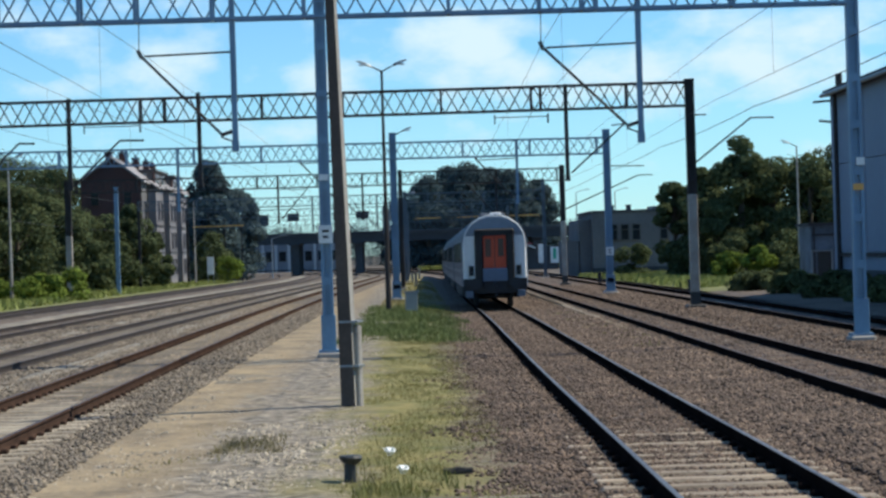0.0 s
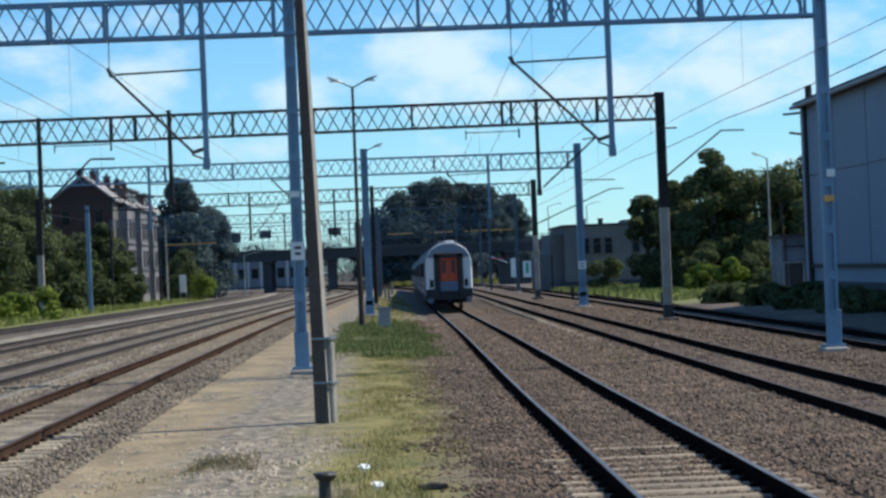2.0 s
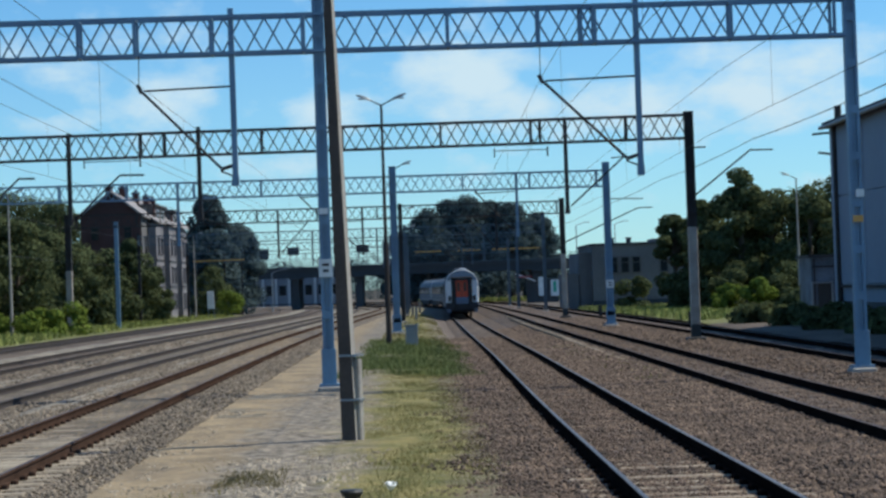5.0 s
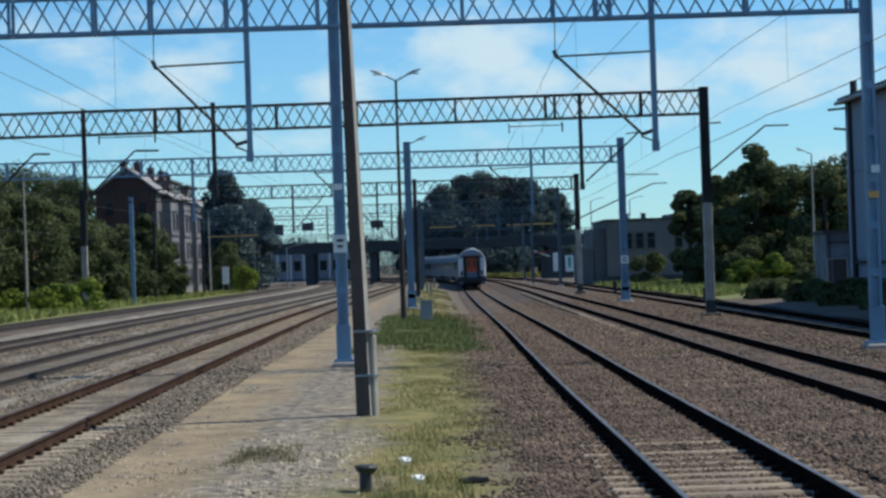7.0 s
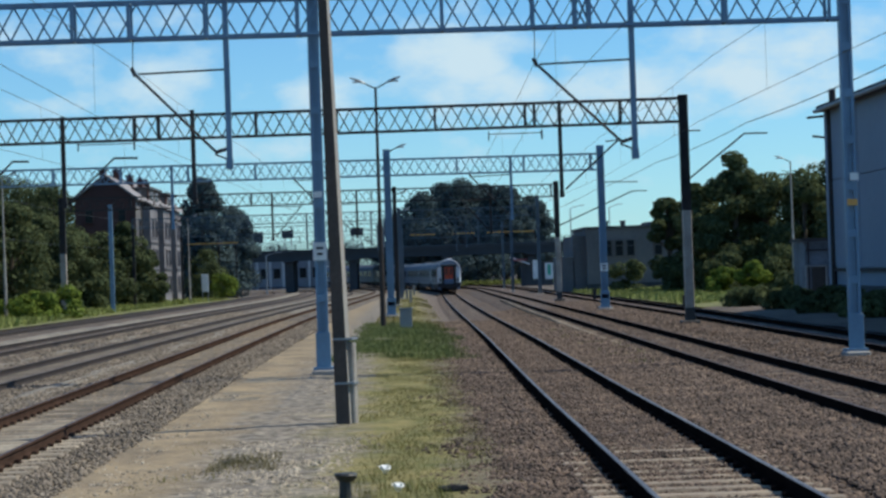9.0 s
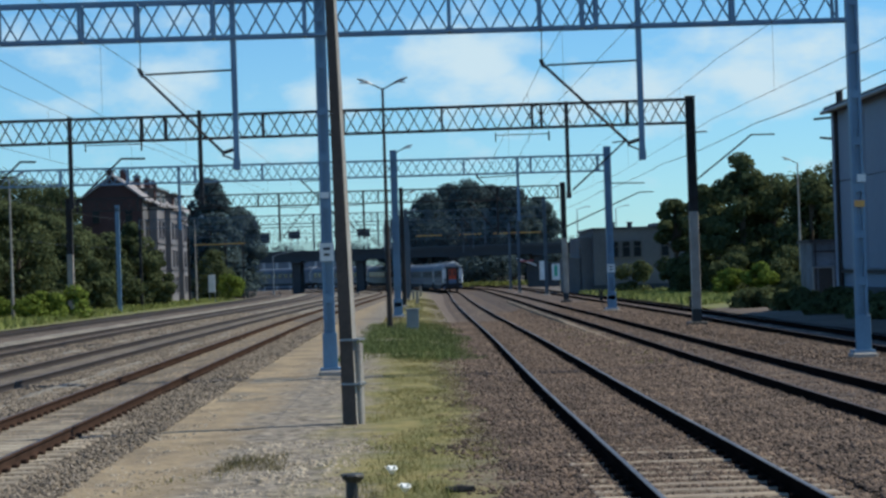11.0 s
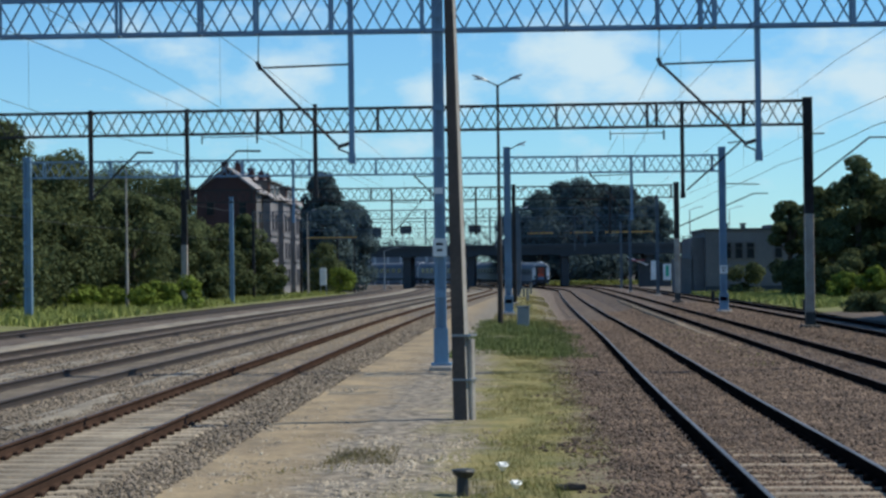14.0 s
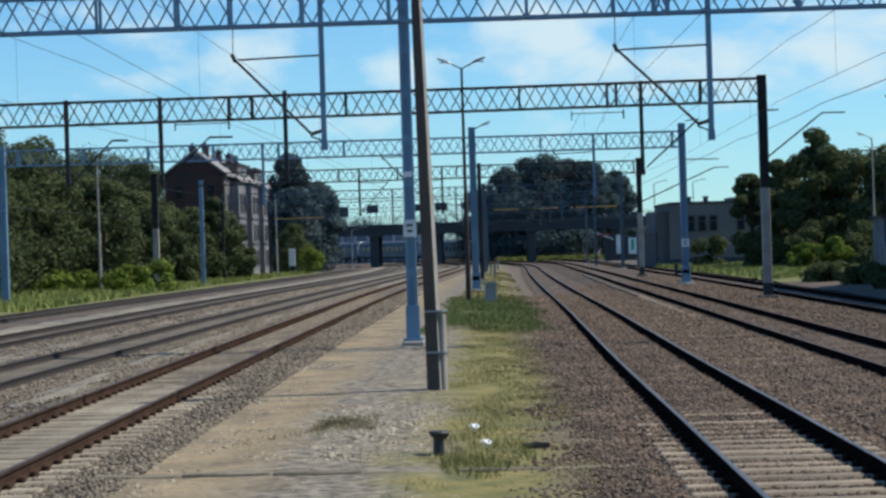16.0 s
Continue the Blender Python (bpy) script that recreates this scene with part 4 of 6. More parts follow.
def coach(label):
    ob = thing("railway_coach", (0, 0, 0), label, "train", "coaches of the train")
    h = CAR / 2 - 0.25
    ring = shell()
    body = Geo()
    ys = [-h, -h + 0.14, -h + 0.3, h - 0.3, h - 0.14, h]
    inset = [0.10, 0.03, 0.0, 0.0, 0.03, 0.10]
    rings = [[(x * (1 - i / 1.41), y, 0.95 + (z - 0.95) * (1 - i / 4)) for x, z in ring] for y, i in zip(ys, inset)]
    body.sweep(rings, 0)
    slots = []
    # long sides get the painted shade, the end rings stay white
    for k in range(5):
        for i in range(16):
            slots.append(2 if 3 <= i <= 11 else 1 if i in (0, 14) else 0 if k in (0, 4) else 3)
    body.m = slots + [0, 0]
    part("body", body, [M["coach_white"], M["coach_blue"], M["coach_roof"], M["coach_side_shade"]], ob, "white and blue-grey coach body, sides coloured as shaded, grey roof")
    for s in (-1, 1):
        for k in range(11):
            y = -h + 2.6 + k * (2 * h - 5.2) / 10
            part("window", Geo().box((s * 1.405, y, 2.45), (0.05, 1.35, 0.9), bevel=0.01), M["glass"], ob, "dark side window")
        for y in (-h + 0.95, h - 0.95):
            part("side_door", Geo().box((s * 1.405, y, 2.05), (0.05, 0.8, 2.0), bevel=0.01), M["coach_blue"], ob, "blue-grey side door")
        part("skirt", Geo().box((s * 1.32, 0, 0.72), (0.08, 17.5, 0.55)), M["coach_dark"], ob, "dark side skirt")
        # end wall
        y = s * h
        part("gangway_frame", Geo().box((-0.68, y + s * 0.09, 2.16), (0.36, 0.24, 2.46), bevel=0.06).box((0.68, y + s * 0.09, 2.16), (0.36, 0.24, 2.46), bevel=0.06).box((0, y + s * 0.09, 3.27), (1.72, 0.24, 0.30), bevel=0.06), M["rubber"], ob, "black rubber gangway surround")
        part("end_fascia", Geo().add([(px, y + s * 0.02, pz) for px, pz in ((-1.26, 3.12), (1.26, 3.12), (1.2, 3.3), (0.95, 3.62), (0.6, 3.82), (0.25, 3.92), (-0.25, 3.92), (-0.6, 3.82), (-0.95, 3.62), (-1.2, 3.3))]
                                     + [(px, y - s * 0.06, pz) for px, pz in ((-1.26, 3.12), (1.26, 3.12), (1.2, 3.3), (0.95, 3.62), (0.6, 3.82), (0.25, 3.92), (-0.25, 3.92), (-0.6, 3.82), (-0.95, 3.62), (-1.2, 3.3))],
                                     [tuple(range(10)), tuple(range(19, 9, -1))] + [(i, i + 10, (i + 1) % 10 + 10, (i + 1) % 10) for i in range(10)]), M["coach_grey"], ob, "grey end panel over the door")
        door = part("gangway_door", Geo().box((-0.252, y + s * 0.02, 2.33), (0.495, 0.06, 1.58), bevel=0.008).box((0.252, y + s * 0.02, 2.33), (0.495, 0.06, 1.58), bevel=0.008), M["orange"], ob, "orange-red double gangway door")
        for sx in (-0.27, 0.27):
            part("pane", Geo().box((sx, y + s * 0.055, 2.60), (0.25, 0.012, 0.78)), M["door_pane"], door, "dim brown door pane")
        part("door_seam", Geo().box((0, y + s * 0.056, 2.33), (0.035, 0.014, 1.56)), M["door_pane"], door, "dark seam between the leaves")
        part("roof_rim", Geo().sweep([[(px * k, y + s * dy, 0.95 + (pz - 0.95) * k2) for px, pz in shell()[2:14]] for k, k2, dy in ((0.93, 0.978, 0.012), (0.95, 0.984, 0.035), (0.975, 0.992, 0.012))], closed=False, caps=False), M["coach_white"], ob, "pale rim round the end of the roof")
        for sx in (-1, 1):
            part("hand_rail", Geo().tube((sx * 1.12, y + s * 0.09, 1.25), (sx * 1.12, y + s * 0.09, 1.95), 0.016, seg=5), M["grey_steel"], ob, "thin steel hand rail")
            part("corner_step", Geo().box((sx * 1.12, y + s * 0.02, 0.62), (0.34, 0.3, 0.3), bevel=0.03), M["coach_blue"], ob, "dark corner step")
        part("end_apron", Geo().box((0, y + s * 0.03, 1.04), (2.74, 0.12, 0.46), bevel=0.02), M["coach_dark"], ob, "dark end apron")
        part("footplate", Geo().box((0, y + s * 0.1, 1.44), (1.12, 0.16, 0.56), bevel=0.02), M["coach_blue"], ob, "grey-blue raised footplate")
        part("buffer_beam", Geo().box((0, y - s * 0.1, 0.86), (2.66, 0.35, 0.42), bevel=0.03), M["coach_dark"], ob, "dark buffer beam")
        for sx in (-0.875, 0.875):
            part("buffer", Geo().tube((sx, y, 1.05), (sx, y + s * 0.42, 1.05), 0.10, seg=10).tube((sx, y + s * 0.42, 1.05), (sx, y + s * 0.47, 1.05), 0.25, seg=14), M["coach_dark"], ob, "round dark buffer")
            part("tail_lamp", Geo().box((sx * 1.18, y + s * 0.03, 1.62), (0.22, 0.08, 0.42), bevel=0.02), M["rubber"], ob, "black tail lamp box")
        part("coupling", Geo().tube((0, y, 0.98), (0, y + s * 0.35, 0.9), 0.06, seg=6).box((0, y + s * 0.36, 0.72), (0.1, 0.08, 0.42)), M["coach_dark"], ob, "hanging screw coupling")
        part("roof_unit", Geo().box((0, s * (h - 2.6), 4.06), (1.1, 2.2, 0.16), bevel=0.06), M["coach_roof"], ob, "flat roof air-conditioning unit")
        part("roof_vent", Geo().box((0.1, s * (h - 0.4), 4.04), (0.5, 0.25, 0.18), bevel=0.04), M["coach_white"], ob, "small white roof vent")
        bogie = part("bogie", Geo().box((-1.0, s * 9.5, 0.55), (0.14, 3.0, 0.3), bevel=0.03).box((1.0, s * 9.5, 0.55), (0.14, 3.0, 0.3), bevel=0.03).box((0, s * 9.5, 0.6), (2.0, 0.6, 0.3), bevel=0.03), M["coach_dark"], ob, "dark bogie frame")
        for dy in (-1.25, 1.25):
            w = Geo()
            for sx in (-0.75, 0.75):
                w.tube((sx - 0.065, s * 9.5 + dy, 0.46), (sx + 0.065, s * 9.5 + dy, 0.46), 0.46, seg=20)
            w.tube((-0.75, s * 9.5 + dy, 0.46), (0.75, s * 9.5 + dy, 0.46), 0.08, seg=8)
            part("wheelset", w, M["coach_dark"], bogie, "steel wheels on an axle")
    part("equipment_box", Geo().box((0, -2.5, 0.7), (2.2, 3.2, 0.5), bevel=0.03).box((0, 3.4, 0.7), (2.2, 2.2, 0.45), bevel=0.03), M["coach_dark"], ob, "dark equipment box under the floor")
    part("stripe", Geo().box((-1.415, 0, 1.62), (0.012, CAR - 1.2, 0.12)).box((1.415, 0, 1.62), (0.012, CAR - 1.2, 0.12)), M["coach_blue"], ob, "thin dark stripe along the side")
    return ob


COACHES = [coach("white and blue-grey railway coach with an orange end door")]
for _ in range(5):
    COACHES.append(copy_thing(COACHES[0], pose(0, 0, 0)))
for ob in COACHES[1:]:
    ob["label"] = "white and blue-grey railway coach coupled in the train"


def tail(t):
    """Distance of the train's rear end."""
    return 85.0 + 15.5 * t + 0.1 * t * t


def on_track(y):
    return Vector((along(R1, y), y, rail_fall(y)))


def forward(y, length):
    """The distance reached after going length metres along the track."""
    while length > 0:
        s = min(2.0, length)
        d = (on_track(y + 1.0) - on_track(y)).length
        y += s / d
        length -= s
    return y


def motions():
    for k, ob in enumerate(COACHES):
        rows = []
        for i in range(33):
            t = i * 0.5
            rear = forward(tail(t), k * CAR)
            a, b = on_track(forward(rear, 3.7)), on_track(forward(rear, CAR - 3.7))
            m = (a + b) / 2
            d = b - a
            rows.append((t, pose(m.x, m.y, m.z, math.degrees(math.asin(d.z / d.length)), 0, math.degrees(-math.atan2(d.x, d.y)))))
        walk(ob, rows)

# ---- buildings ----


def window_in(parent, at, size, axis, deep=0.12, glass=None, frame_mat=None):
    """A framed pane set proud of a wall; axis is the wall's normal: x or y."""
    w, h = size
    g, f = Geo(), Geo()
    if axis == "y":
        g.box(at, (w, 0.06, h))
        for sx in (-1, 1):
            f.box((at[0] + sx * w / 2, at[1] - 0.03, at[2]), (0.09, deep, h + 0.1))
        f.box((at[0], at[1] - 0.03, at[2] + h / 2), (w, deep, 0.09)).box((at[0], at[1] - 0.05, at[2] - h / 2), (w + 0.2, deep + 0.1, 0.08)).box((at[0], at[1] - 0.03, at[2] + h * 0.15), (w, deep * 0.6, 0.06))
    else:
        g.box(at, (0.06, w, h))
        for sy in (-1, 1):
            f.box((at[0] + 0.03, at[1] + sy * w / 2, at[2]), (deep, 0.09, h + 0.1))
        f.box((at[0] + 0.03, at[1], at[2] + h / 2), (deep, w, 0.09)).box((at[0] + 0.05, at[1], at[2] - h / 2), (deep + 0.1, w + 0.2, 0.08)).box((at[0] + 0.03, at[1], at[2] + h * 0.15), (deep * 0.6, w, 0.06))
    win = part("window", f, frame_mat or M["render_grey"], parent, "window with a frame and sill")
    part("pane", g, glass or M["glass"], win, "dark window pane")


def tenement():
    """Brick gabled tenement whose long front of bays and dormers faces the tracks."""
    x0, x1, y0, y1 = -33.4, -27.3, 200.0, 238.0
    b = ground_z(205)
    eave, ridge, xr = 10.35, 12.65, -30.3
    ob = thing("tenement_house", (0, 0, 0), "old brick tenement with grey bays, gable roof and chimneys", "house")
    body = Geo()
    body.add([(x0, y0, b), (x1, y0, b), (x1, y0, eave), (xr, y0, ridge), (x0, y0, eave), (x0, y1, b), (x1, y1, b), (x1, y1, eave), (xr, y1, ridge), (x0, y1, eave)],
             [(0, 1, 2, 3, 4), (9, 8, 7, 6, 5), (1, 6, 7, 2), (5, 0, 4, 9), (0, 5, 6, 1)])
    body.m = [0, 0, 1, 0, 0]
    part("wall", body, [M["brick"], M["render_grey"]], ob, "dark brick gable and grey rendered front")
    for xa, za in ((x1 + 0.4, eave - 0.22), (x0 - 0.4, eave - 0.22)):
        g = Geo()
        g.add([(xa, y0 - 0.35, za), (xr, y0 - 0.35, ridge + 0.06), (xr, y1 + 0.3, ridge + 0.06), (xa, y1 + 0.3, za), (xa, y0 - 0.35, za + 0.2), (xr, y0 - 0.35, ridge + 0.28), (xr, y1 + 0.3, ridge + 0.28), (xa, y1 + 0.3, za + 0.2)],
              [(0, 1, 2, 3), (7, 6, 5, 4), (0, 4, 5, 1), (1, 5, 6, 2), (2, 6, 7, 3), (3, 7, 4, 0)])
        part("roof", g, M["roof_tile"], ob, "grey slate roof slope")
    for x, y, h in ((-30.6, 201.0, 0.85), (-29.9, 205.5, 1.1), (-29.3, 211.0, 1.2), (-29.0, 217.0, 1.3), (-30.4, 233.0, 0.9)):
        top = ridge - abs(x - xr) * 0.72
        c = part("chimney", Geo().box((x, y, top + h / 2 - 0.3), (0.62, 0.95, h + 0.6)), M["brick"], ob, "brick chimney stack")
        part("chimney_cap", Geo().box((x, y, top + h + 0.05), (0.8, 1.15, 0.12)), M["roof_felt"], c)
        for dy in (-0.25, 0.25):
            part("chimney_pot", Geo().tube((x, y + dy, top + h + 0.1), (x, y + dy, top + h + 0.36), 0.12, 0.10, 8), M["brick"], c, "clay chimney pot")
    for ya, yb in ((208.0, 218.0), (223.5, 232.0)):
        ym, ln = (ya + yb) / 2, yb - ya
        d = part("dormer", Geo().box((-28.6, ym, 10.6), (3.0, ln, 2.1)), M["render_grey"], ob, "rendered full-width dormer")
        part("dormer_roof", Geo().box((-28.55, ym, 11.72), (3.5, ln + 0.5, 0.2)), M["roof_felt"], d, "flat dark dormer roof")
        part("dormer_corner", Geo().box((-27.08, ya + 0.25, 10.5), (0.12, 0.7, 2.2)), M["brick"], d, "brick corner strip")
        for y in (ya + ln * 0.3, ya + ln * 0.7):
            window_in(ob, (-27.07, y, 10.65), (1.3, 1.3), "x", frame_mat=M["station_pillar"])
        window_in(ob, (-28.3, ya - 0.02, 10.8), (0.8, 1.1), "y", frame_mat=M["station_pillar"])
    # projecting bays with their windows
    bays = ((205.0, 211.0), (216.0, 222.0), (227.0, 232.5))
    for ya, yb in bays:
        ym, ln = (ya + yb) / 2, yb - ya
        bay = part("wall_bay", Geo().box((-26.95, ym, (b + 9.7) / 2), (0.9, ln, 9.7 - b)), M["bay_render"], ob, "pale projecting rendered bay")
        part("bay_roof", Geo().add([(-26.2, ya - 0.3, 9.7), (-26.2, yb + 0.3, 9.7), (-27.5, yb + 0.3, 10.45), (-27.5, ya - 0.3, 10.45), (-26.2, ya - 0.3, 9.86), (-26.2, yb + 0.3, 9.86), (-27.5, yb + 0.3, 10.6), (-27.5, ya - 0.3, 10.6)],
                                   [(3, 2, 1, 0), (4, 5, 6, 7), (0, 1, 5, 4), (1, 2, 6, 5), (2, 3, 7, 6), (3, 0, 4, 7)]), M["roof_tile"], bay, "small slate bay roof")
        for z in (3.1, 5.9):
            part("string_course", Geo().box((-26.46, ym, z), (0.12, ln + 0.1, 0.16)), M["roof_felt"], bay, "dark string course")
        for y in (ya + ln * 0.28, ya + ln * 0.72):
            for z in (1.5, 4.4, 7.4):
                window_in(ob, (-26.47, y, z), (1.05, 1.8), "x", frame_mat=M["bay_render"])
    for y in (202.5, 213.5, 224.5, 235.2):
        part("downpipe", Geo().tube((x1 + 0.1, y + 1.4, b), (x1 + 0.1, y + 1.4, eave - 0.3), 0.07, seg=6), M["dark_steel"], ob, "dark downpipe")
        for z in (1.5, 4.4, 7.4):
            window_in(ob, (-27.27, y, z), (1.0, 1.7), "x")
    for x in (-32.0, -28.7):
        for z in (6.0, 8.6):
            window_in(ob, (x, y0 - 0.02, z), (0.8, 1.3), "y", frame_mat=M["brick"])
    return ob


tenement()


def blockhouse():
    """Low flat-roofed building of grey blocks with a lower annex."""
    y0, y1, b = 190.0, 206.0, ground_z(190)
    ob = thing("flat_roofed_building", (0, 0, 0), "grey flat-roofed block building with small windows", "building")
    part("wall", Geo().box((22.6, 198, (b + 5.5) / 2), (10.8, 16, 5.5 - b)), M["block"], ob, "grey block walls")
    part("roof", Geo().box((22.6, 198, 5.62), (11.1, 16.3, 0.22)), M["roof_felt"], ob, "flat felt roof")
    part("annex", Geo().box((16.6, 197, (b + 4.9) / 2), (1.3, 12, 4.9 - b)).box((15.4, 196, (b + 2.9) / 2), (1.3, 10, 2.9 - b)), M["block"], ob, "lower annex")
    for x in (19.6, 21.3):
        part("vent", Geo().box((x, 195, 5.95), (0.45, 0.45, 0.6)).box((x, 195, 6.28), (0.6, 0.6, 0.08)), M["roof_felt"], ob, "roof vent")
    part("roof_house", Geo().box((25.4, 199, 5.9), (3.0, 5, 0.5)), M["block"], ob, "raised roof house")
    for x in (19.25, 20.35, 21.45, 24.1, 26.3):
        window_in(ob, (x, y0 - 0.02, 3.6), (0.75, 1.5), "y")
    part("plinth", Geo().box((22.6, y0 - 0.05, b + 0.35), (10.9, 0.1, 0.7)), M["bridge"], ob, "dark plinth")


blockhouse()


def warehouse():
    """Tall shed clad in blue-grey panels, along the tracks."""
    x0, x1, y0, y1, b, h = 19.45, 32.0, 44.0, 90.0, GROUND, 8.8
    ob = thing("warehouse", (0, 0, 0), "tall blue-grey panelled warehouse beside the yard", "warehouse")
    part("wall", Geo().box(((x0 + x1) / 2, (y0 + y1) / 2, (b + h) / 2), (x1 - x0, y1 - y0, h - b)), M["shed_wall"], ob, "blue-grey wall")
    n = 8
    for k in range(n):
        w = (y1 - y0) / n
        for z0, z1 in ((b + 1.9, 5.6), (5.66, h)):
            part("panel", Geo().box((x0 - 0.03, y0 + (k + 0.5) * w, (z0 + z1) / 2), (0.07, w - 0.12, z1 - z0)), M["shed_wall"], ob)
    g = Geo()
    g.add([(x0 - 0.5, y0 - 0.4, h - 0.05), (x0 - 0.5, y1 + 0.4, h - 0.05), (x1, y1 + 0.4, h + 1.6), (x1, y0 - 0.4, h + 1.6)] + [(x0 - 0.5, y0 - 0.4, h + 0.25), (x0 - 0.5, y1 + 0.4, h + 0.25), (x1, y1 + 0.4, h + 1.9), (x1, y0 - 0.4, h + 1.9)],
          [(0, 1, 2, 3), (7, 6, 5, 4), (0, 4, 5, 1), (1, 5, 6, 2), (2, 6, 7, 3), (3, 7, 4, 0)])
    part("roof", g, M["roof_felt"], ob, "dark overhanging roof edge")
    part("gutter", Geo().tube((x0 - 0.58, y0, h + 0.02), (x0 - 0.58, y1 + 0.4, h + 0.02), 0.09, seg=8), M["grey_steel"], ob, "steel gutter")
    part("downpipe", Geo().tube((x0 - 0.12, y1 - 0.5, b), (x0 - 0.12, y1 - 0.5, h), 0.11, seg=8), M["dark_steel"], ob, "dark downpipe")
    part("corner_pilaster", Geo().box((x0 - 0.06, y1 - 0.1, (b + h) / 2), (0.3, 0.5, h - b)), M["shed_wall"], ob, "corner pilaster")
    part("flue", Geo().tube((x0 + 0.05, y1 - 0.6, h), (x0 + 0.05, y1 - 0.6, h + 0.95), 0.16, seg=10), M["dark_steel"], ob, "short flue pipe")
    for za, zb, r in ((7.6, 7.7, 0.7), (8.6, 8.55, 0.95)):
        part("bracket", Geo().tube((x0 - 0.05, y1 + 0.2, za), (x0 - r, y1 + 0.4, zb), 0.055, seg=6), M["dark_steel"], ob, "dark wall bracket")
    part("plinth", Geo().box((x0 - 0.06, (y0 + y1) / 2, b + 0.55), (0.12, y1 - y0, 1.1)), M["bridge"], ob, "dark plinth")
    part("band", Geo().box((x0 - 0.09, (y0 + y1) / 2, 1.55), (0.1, y1 - y0, 0.14)), M["dark_steel"], ob, "dark ledge")


warehouse()


def lean_to():
    ob = thing("storage_shed", (20.75, 100.0, ground_z(100)), "blue-grey sheet lean-to with a white panel and scrap frame", "shed")
    part("wall", Geo().box((0, 0, 1.6), (1.8, 3, 3.2)), M["shed_sheet"], ob, "blue-grey sheet wall")
    part("roof", Geo().box((0, 0, 3.27), (2.1, 3.3, 0.14)), M["roof_felt"], ob)
    part("door_panel", Geo().box((1.15, -1.7, 2.4), (0.5, 0.08, 1.6)), M["white_paint"], ob, "white upright panel")
    part("doorway", Geo().box((-0.25, -1.515, 1.0), (0.7, 0.05, 2.0)), M["black_plastic"], ob, "dark doorway")
    part("window", Geo().box((0.5, -1.515, 2.2), (0.5, 0.05, 0.6)), M["glass"], ob, "small dark window")
    part("sheet_rib", Geo().box((-0.75, -1.52, 1.6), (0.06, 0.06, 3.1)).box((0.8, -1.52, 1.6), (0.06, 0.06, 3.1)).box((0, -1.52, 2.75), (1.7, 0.06, 0.08)), M["dark_steel"], ob, "rusty ribs of the sheet wall")
    part("frame", Geo().box((-0.9, -1.6, 1.0), (0.08, 0.08, 2.0)).box((0.1, -1.6, 1.0), (0.08, 0.08, 2.0)).box((-0.4, -1.6, 1.95), (1.1, 0.08, 0.08)), M["grey_steel"], ob, "rusty frame")


lean_to()


def kiosk():
    ob = thing("white_kiosk", (20.6, 318.0, ground_z(318)), "small white kiosk with green sign panels beyond the tracks", "kiosk")
    part("wall", Geo().box((0, 0, 1.9), (5.0, 3, 3.8)), M["bridge"], ob, "dark wall")
    part("sign_stripe", Geo().box((1.9, -1.67, 2.5), (0.5, 0.04, 1.7)), M["sign_green"], ob, "green stripe on the panel")
    part("canopy_edge", Geo().box((-3.0, -2.25, 4.2), (2.6, 0.06, 0.22)), M["sign_red"], ob, "red canopy edge")
    part("panel", Geo().box((-0.2, -1.6, 2.6), (1.0, 0.1, 3.0)).box((1.9, -1.6, 2.3), (1.3, 0.1, 2.6)), M["white_paint"], ob, "white lit panel")
    part("roof", Geo().add([(-4.2, -2.2, 4.6), (-1.2, -2.2, 3.4), (-1.2, 2, 3.4), (-4.2, 2, 4.6), (-4.2, -2.2, 4.8), (-1.2, -2.2, 3.6), (-1.2, 2, 3.6), (-4.2, 2, 4.8)], [(0, 1, 2, 3), (7, 6, 5, 4), (0, 4, 5, 1), (1, 5, 6, 2), (2, 6, 7, 3), (3, 7, 4, 0)]), M["white_paint"], ob, "white sloping canopy")
    part("post", Geo().box((-3.9, -2, 2.2), (0.15, 0.15, 4.6)), M["dark_steel"], ob)


kiosk()

# ---- road bridge ----


